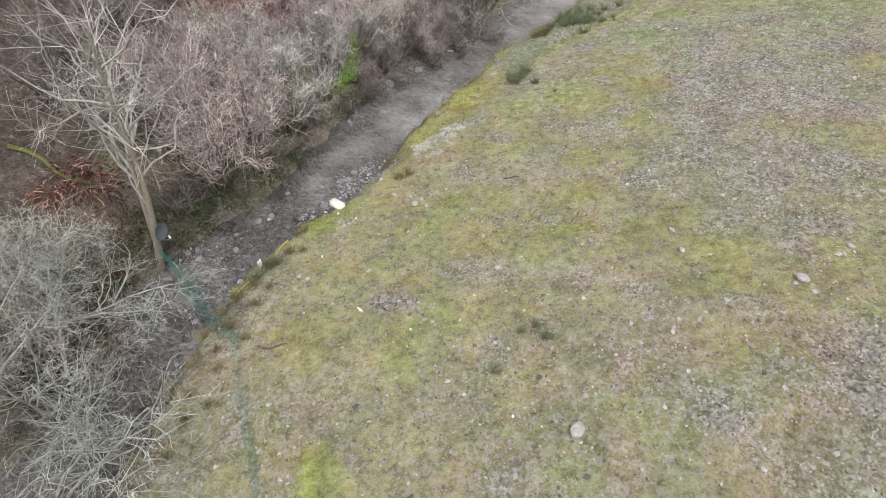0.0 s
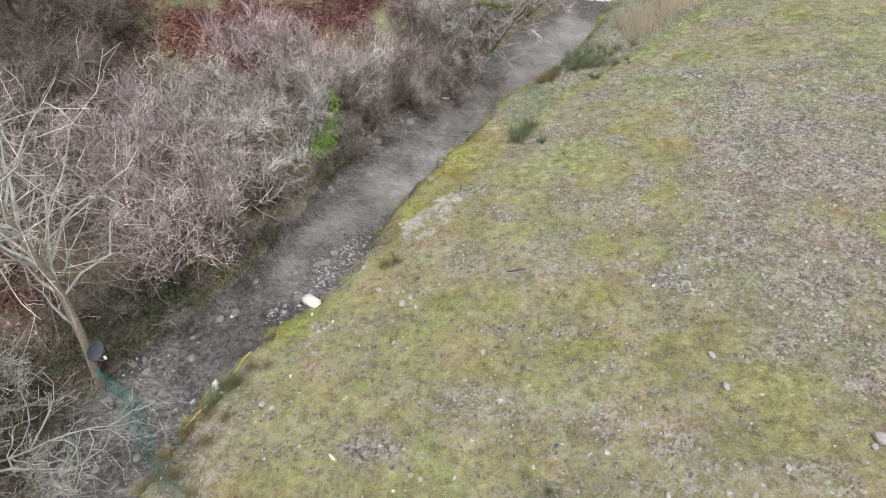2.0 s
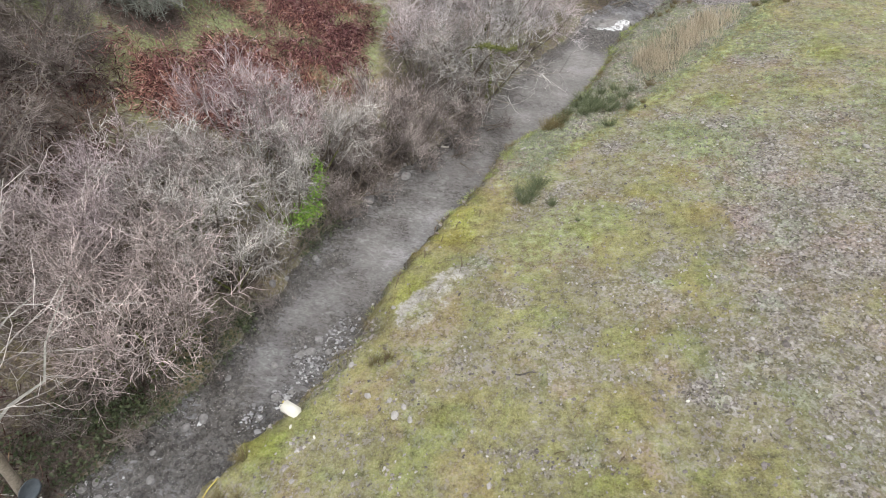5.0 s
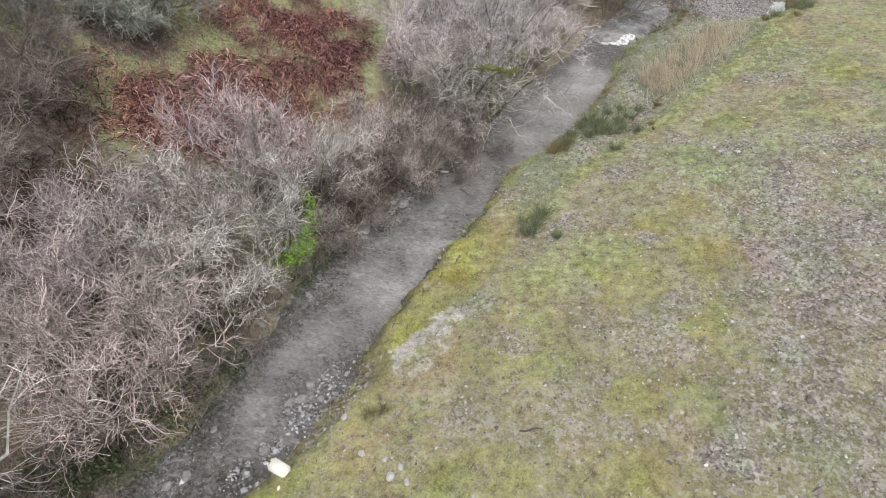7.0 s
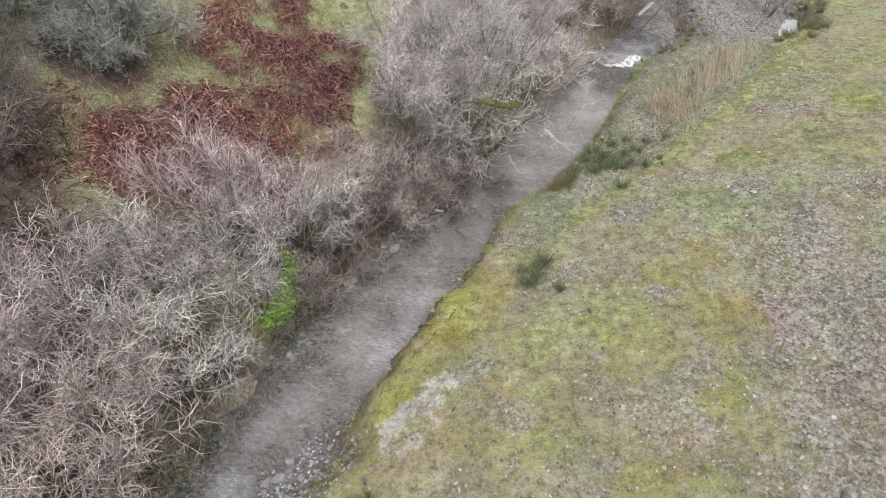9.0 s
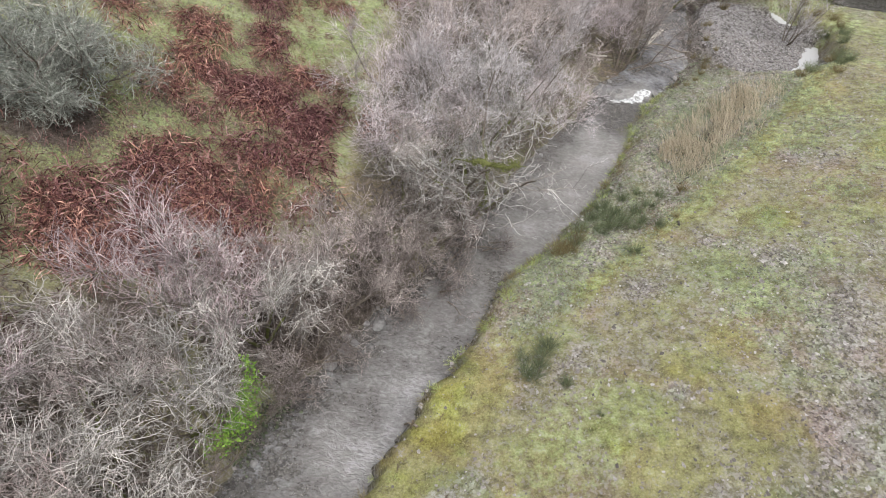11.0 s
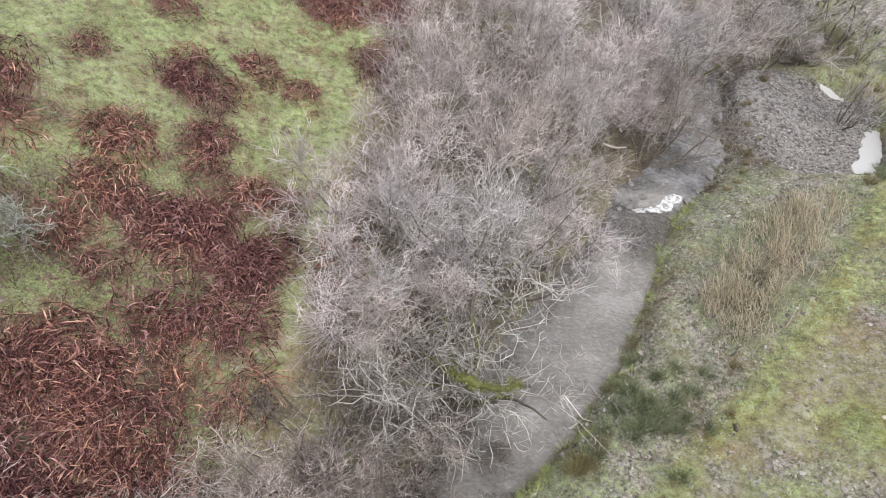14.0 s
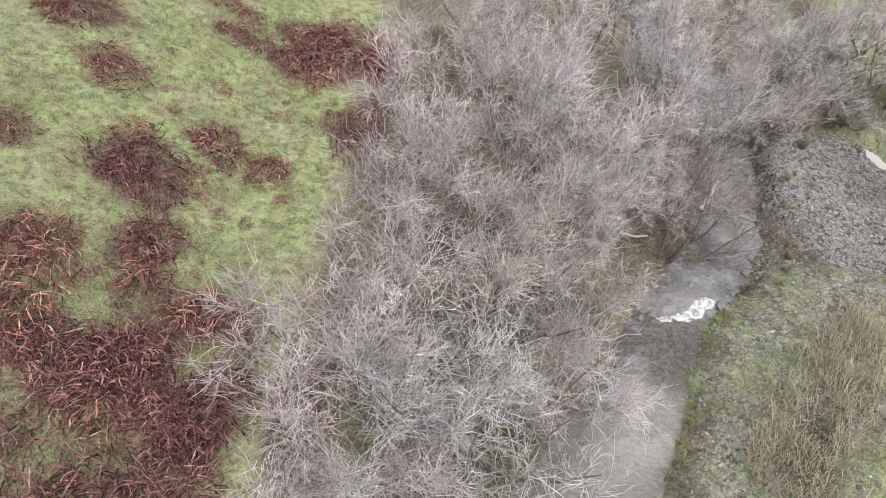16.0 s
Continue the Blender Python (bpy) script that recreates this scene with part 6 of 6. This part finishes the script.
net([(-8.35, 12.3, -0.95), (-8.0, 12.15, -1.5), (-7.5, 11.9, -1.9), (-7.0, 11.3, -1.9), (-6.4, 10.6, -1.9), (-5.7, 10.0, -1.2)], [0.03, 0.14, 0.3, 0.24, 0.2, 0.34], 46, 12, "torn green netting trailing from the tree into the stream", 4)
net([(-5.7, 9.9, -1.1), (-4.9, 9.2, -0.7), (-4.2, 7.5, -0.3), (-3.6, 6.2, 0.0), (-3.0, 4.9, 0.3), (-2.6, 3.8, 0.4)], [0.3, 0.1, 0.13, 0.12, 0.1, 0.1], 60, 6, "long strip of thin green netting on the bank", 6)


def thing(name, me, m, label, category, group=""):
    ob = new(name, me)
    ob.matrix_basis = m
    return tagged(ob, label, category, group)


pipe = [(-5.45, 10.95), (-5.2, 11.4), (-5.0, 11.9), (-4.75, 12.5), (-4.5, 13.1), (-4.35, 13.4)]
thing("pipe", stick_mesh([(x, y, max(at_ground(x, y), -1.8) + 0.13 - 0.22 * (i in (2, 3))) for i, (x, y) in enumerate(pipe)], 0.022, 0.02, YELLOW, 9), Matrix(), "bent yellow plastic pipe on the bank", "pipe")


def crumpled(size, seed, material):
    """A crumpled bag or wrapper."""
    bm = bmesh.new()
    bmesh.ops.create_icosphere(bm, subdivisions=2, radius=1.0)
    off = Vector((seed * 3.1, seed * 1.7, 0))
    for v in bm.verts:
        k = 1 + 0.55 * noise.noise(v.co * 2.3 + off)
        v.co = Vector((v.co.x * k * size[0], v.co.y * k * size[1], v.co.z * k * size[2]))
    return from_bm("wrapper", bm, material)


thing("bag", crumpled((0.09, 0.13, 0.16), 1, WHITE_PLASTIC), pose(-5.0, 12.25, at_ground(-5.0, 12.25) + 0.15, 0, 0, 20), "crumpled white plastic bag caught in rushes", "litter", "litter on the bank")
thing("bag", crumpled((0.09, 0.07, 0.06), 2, BLUE), pose(-5.75, 12.1, -1.93, 0, 0, 60), "faded blue plastic litter in the water's edge", "litter", "litter on the bank")
for x, y, a, b in ((-1.36, 10.2, 0.16, 0.05), (-3.0, 12.6, 0.07, 0.05), (-2.9, 14.9, 0.08, 0.05), (2.9, 6.6, 0.06, 0.05), (0.2, 9.4, 0.06, 0.05), (-2.2, 14.6, 0.07, 0.04), (6.9, 15.6, 0.07, 0.05)):
    thing("wrapper", crumpled((a * 0.75, b * 0.7, 0.03), x, WHITE_PLASTIC), pose(x, y, at_ground(x, y) + 0.03, 0, 0, 30 * x), "scrap of white plastic litter on the turf", "litter", "litter on the bank")
for name, x, y, turn, n, r, mat, label in (("stick", 3.15, 16.55, 5, 0.55, 0.025, WOOD_DARK, "dark broken stick on the turf"), ("stick", -1.2, 11.4, 60, 1.5, 0.016, WOOD, "thin dry branch lying on the turf"), ("stick", -3.6, 8.9, 15, 0.7, 0.025, WOOD_DARK, "dark curved stick on the turf"),
                                         ("stick", 0.35, 22.85, 130, 0.5, 0.04, WOOD, "short weathered stake at the bank's edge"), ("stick", 0.45, 28.3, 10, 0.3, 0.05, WOOD_PALE, "pale driftwood stub by the water"), ("stick", 0.95, 29.0, 20, 0.3, 0.03, WOOD_PALE, "pale driftwood stub by the water"),
                                         ("log", 8.0, 44.9, 115, 0.7, 0.035, WOOD_PALE, "bleached white stick under the trees"), ("log", 11.7, 45.3, -10, 2.3, 0.04, WOOD, "grey fallen branch across the stream"), ("log", 7.7, 43.5, 0, 1.0, 0.05, WOOD_PALE, "pale fallen branch beside the fall"),
                                         ("log", -12.6, 14.5, -8, 2.6, 0.09, MOSS, "fallen branch covered with yellow moss"), ("stick", 16.2, 49.9, 20, 1.3, 0.02, WOOD, "dead branch on the gravel"),
                                         ("stick", 9.6, 33.2, 40, 0.5, 0.03, WOOD_DARK, "dark broken stick on the turf"), ("stick", 8.85, 30.7, 80, 0.2, 0.05, WOOD_DARK, "short dark stump in the moss")):
    c, s = math.cos(radians(turn)), math.sin(radians(turn))
    pts = []
    for k in range(6):
        d = (k / 5 - 0.5) * n
        w = 0.06 * n * math.sin(k * 1.3 + x)
        px_, py_ = x + d * c - w * s, y + d * s + w * c
        pts.append((px_, py_, max(at_ground(px_, py_), float(water_level(py_))) + r * 0.8))
    thing(name, stick_mesh(pts, r, r * 0.7, mat), Matrix(), label, "branch")


thing("plank", box_mesh((0.2, 2.0, 0.06), WOOD_PALE, 0.012), pose(11.1, 46.15, float(water_level(46.15)) + 0.07, 2, 0, -33), "bleached grey plank washed up beside the fall", "plank")


def pale_branch(points, r):
    """A bleached dead branch that sticks out of a bush."""
    thing("dead_branch", stick_mesh(points, r, r * 0.5, WOOD_PALE), Matrix(), "bleached dead branch resting on the bush", "branch")


pale_branch([(-12.3, 31.7, 2.6), (-11.95, 31.9, 3.05), (-11.85, 32.3, 3.25), (-12.1, 32.7, 3.35), (-12.6, 32.9, 3.35)], 0.045)
pale_branch([(-11.9, 32.2, 3.2), (-11.5, 32.5, 3.3), (-11.1, 32.9, 3.2), (-10.8, 33.0, 3.1)], 0.03)
pale_branch([(-12.9, 33.2, 3.35), (-13.4, 33.2, 3.4), (-13.9, 33.6, 3.35)], 0.035)


def shed():
    """The small boarded shed at the field's far corner."""
    top = new("shed")
    L, W, H = 3.0, 2.2, 1.15
    boards = 6
    bh = H / boards
    plank_l, plank_w = box_mesh((L, 0.025, bh * 0.94), BOARD, 0.004, 1), box_mesh((0.025, W, bh * 0.94), BOARD, 0.004, 1)
    front = part("wall", box_mesh((L - 0.06, 0.04, H), WOOD_DARK, 0), top, "dark weathered boards", pose(0, -W / 2 + 0.04, H / 2))
    sidew = part("wall", box_mesh((0.04, W - 0.06, H), WOOD_DARK, 0), top, "dark weathered boards", pose(-L / 2 + 0.04, 0, H / 2))
    part("wall", box_mesh((L - 0.06, 0.04, H), WOOD_DARK, 0), top, "", pose(0, W / 2 - 0.04, H / 2))
    part("wall", box_mesh((0.04, W - 0.06, H), WOOD_DARK, 0), top, "", pose(L / 2 - 0.04, 0, H / 2))
    for i in range(boards):
        z = (i + 0.5) * bh - H / 2
        part("plank", plank_l, front, "", pose(0, -0.035, z, 8, 0, 0))
        part("plank", plank_w, sidew, "", pose(-0.035, 0, z, 0, -8, 0))
    post = box_mesh((0.1, 0.1, H + 0.05), WOOD_DARK, 0.008, 1)
    for x, y in ((-L / 2, -W / 2), (L / 2, -W / 2), (-L / 2, W / 2), (L / 2, W / 2)):
        part("post", post, top, "", pose(x, y, H / 2))
    bm = bmesh.new()
    n = 40
    a = [[bm.verts.new((-L / 2 - 0.2 + (L + 0.4) * i / n, y, z + 0.018 * math.cos(i * math.pi))) for i in range(n + 1)] for y, z in ((-W / 2 - 0.2, H + 0.04), (W / 2 + 0.2, H + 0.42))]
    for i in range(n):
        bm.faces.new((a[0][i], a[0][i + 1], a[1][i + 1], a[1][i]))
    bmesh.ops.solidify(bm, geom=bm.faces[:], thickness=0.02)
    part("roof", from_bm("roof", bm, TIN), top, "dull corrugated tin")
    top.matrix_basis = pose(22.75, 49.4, at_ground(22.2, 49.2) - 0.12, 0, 0, -28)
    tagged(top, "small dark boarded shed with a tin roof", "shed")


shed()
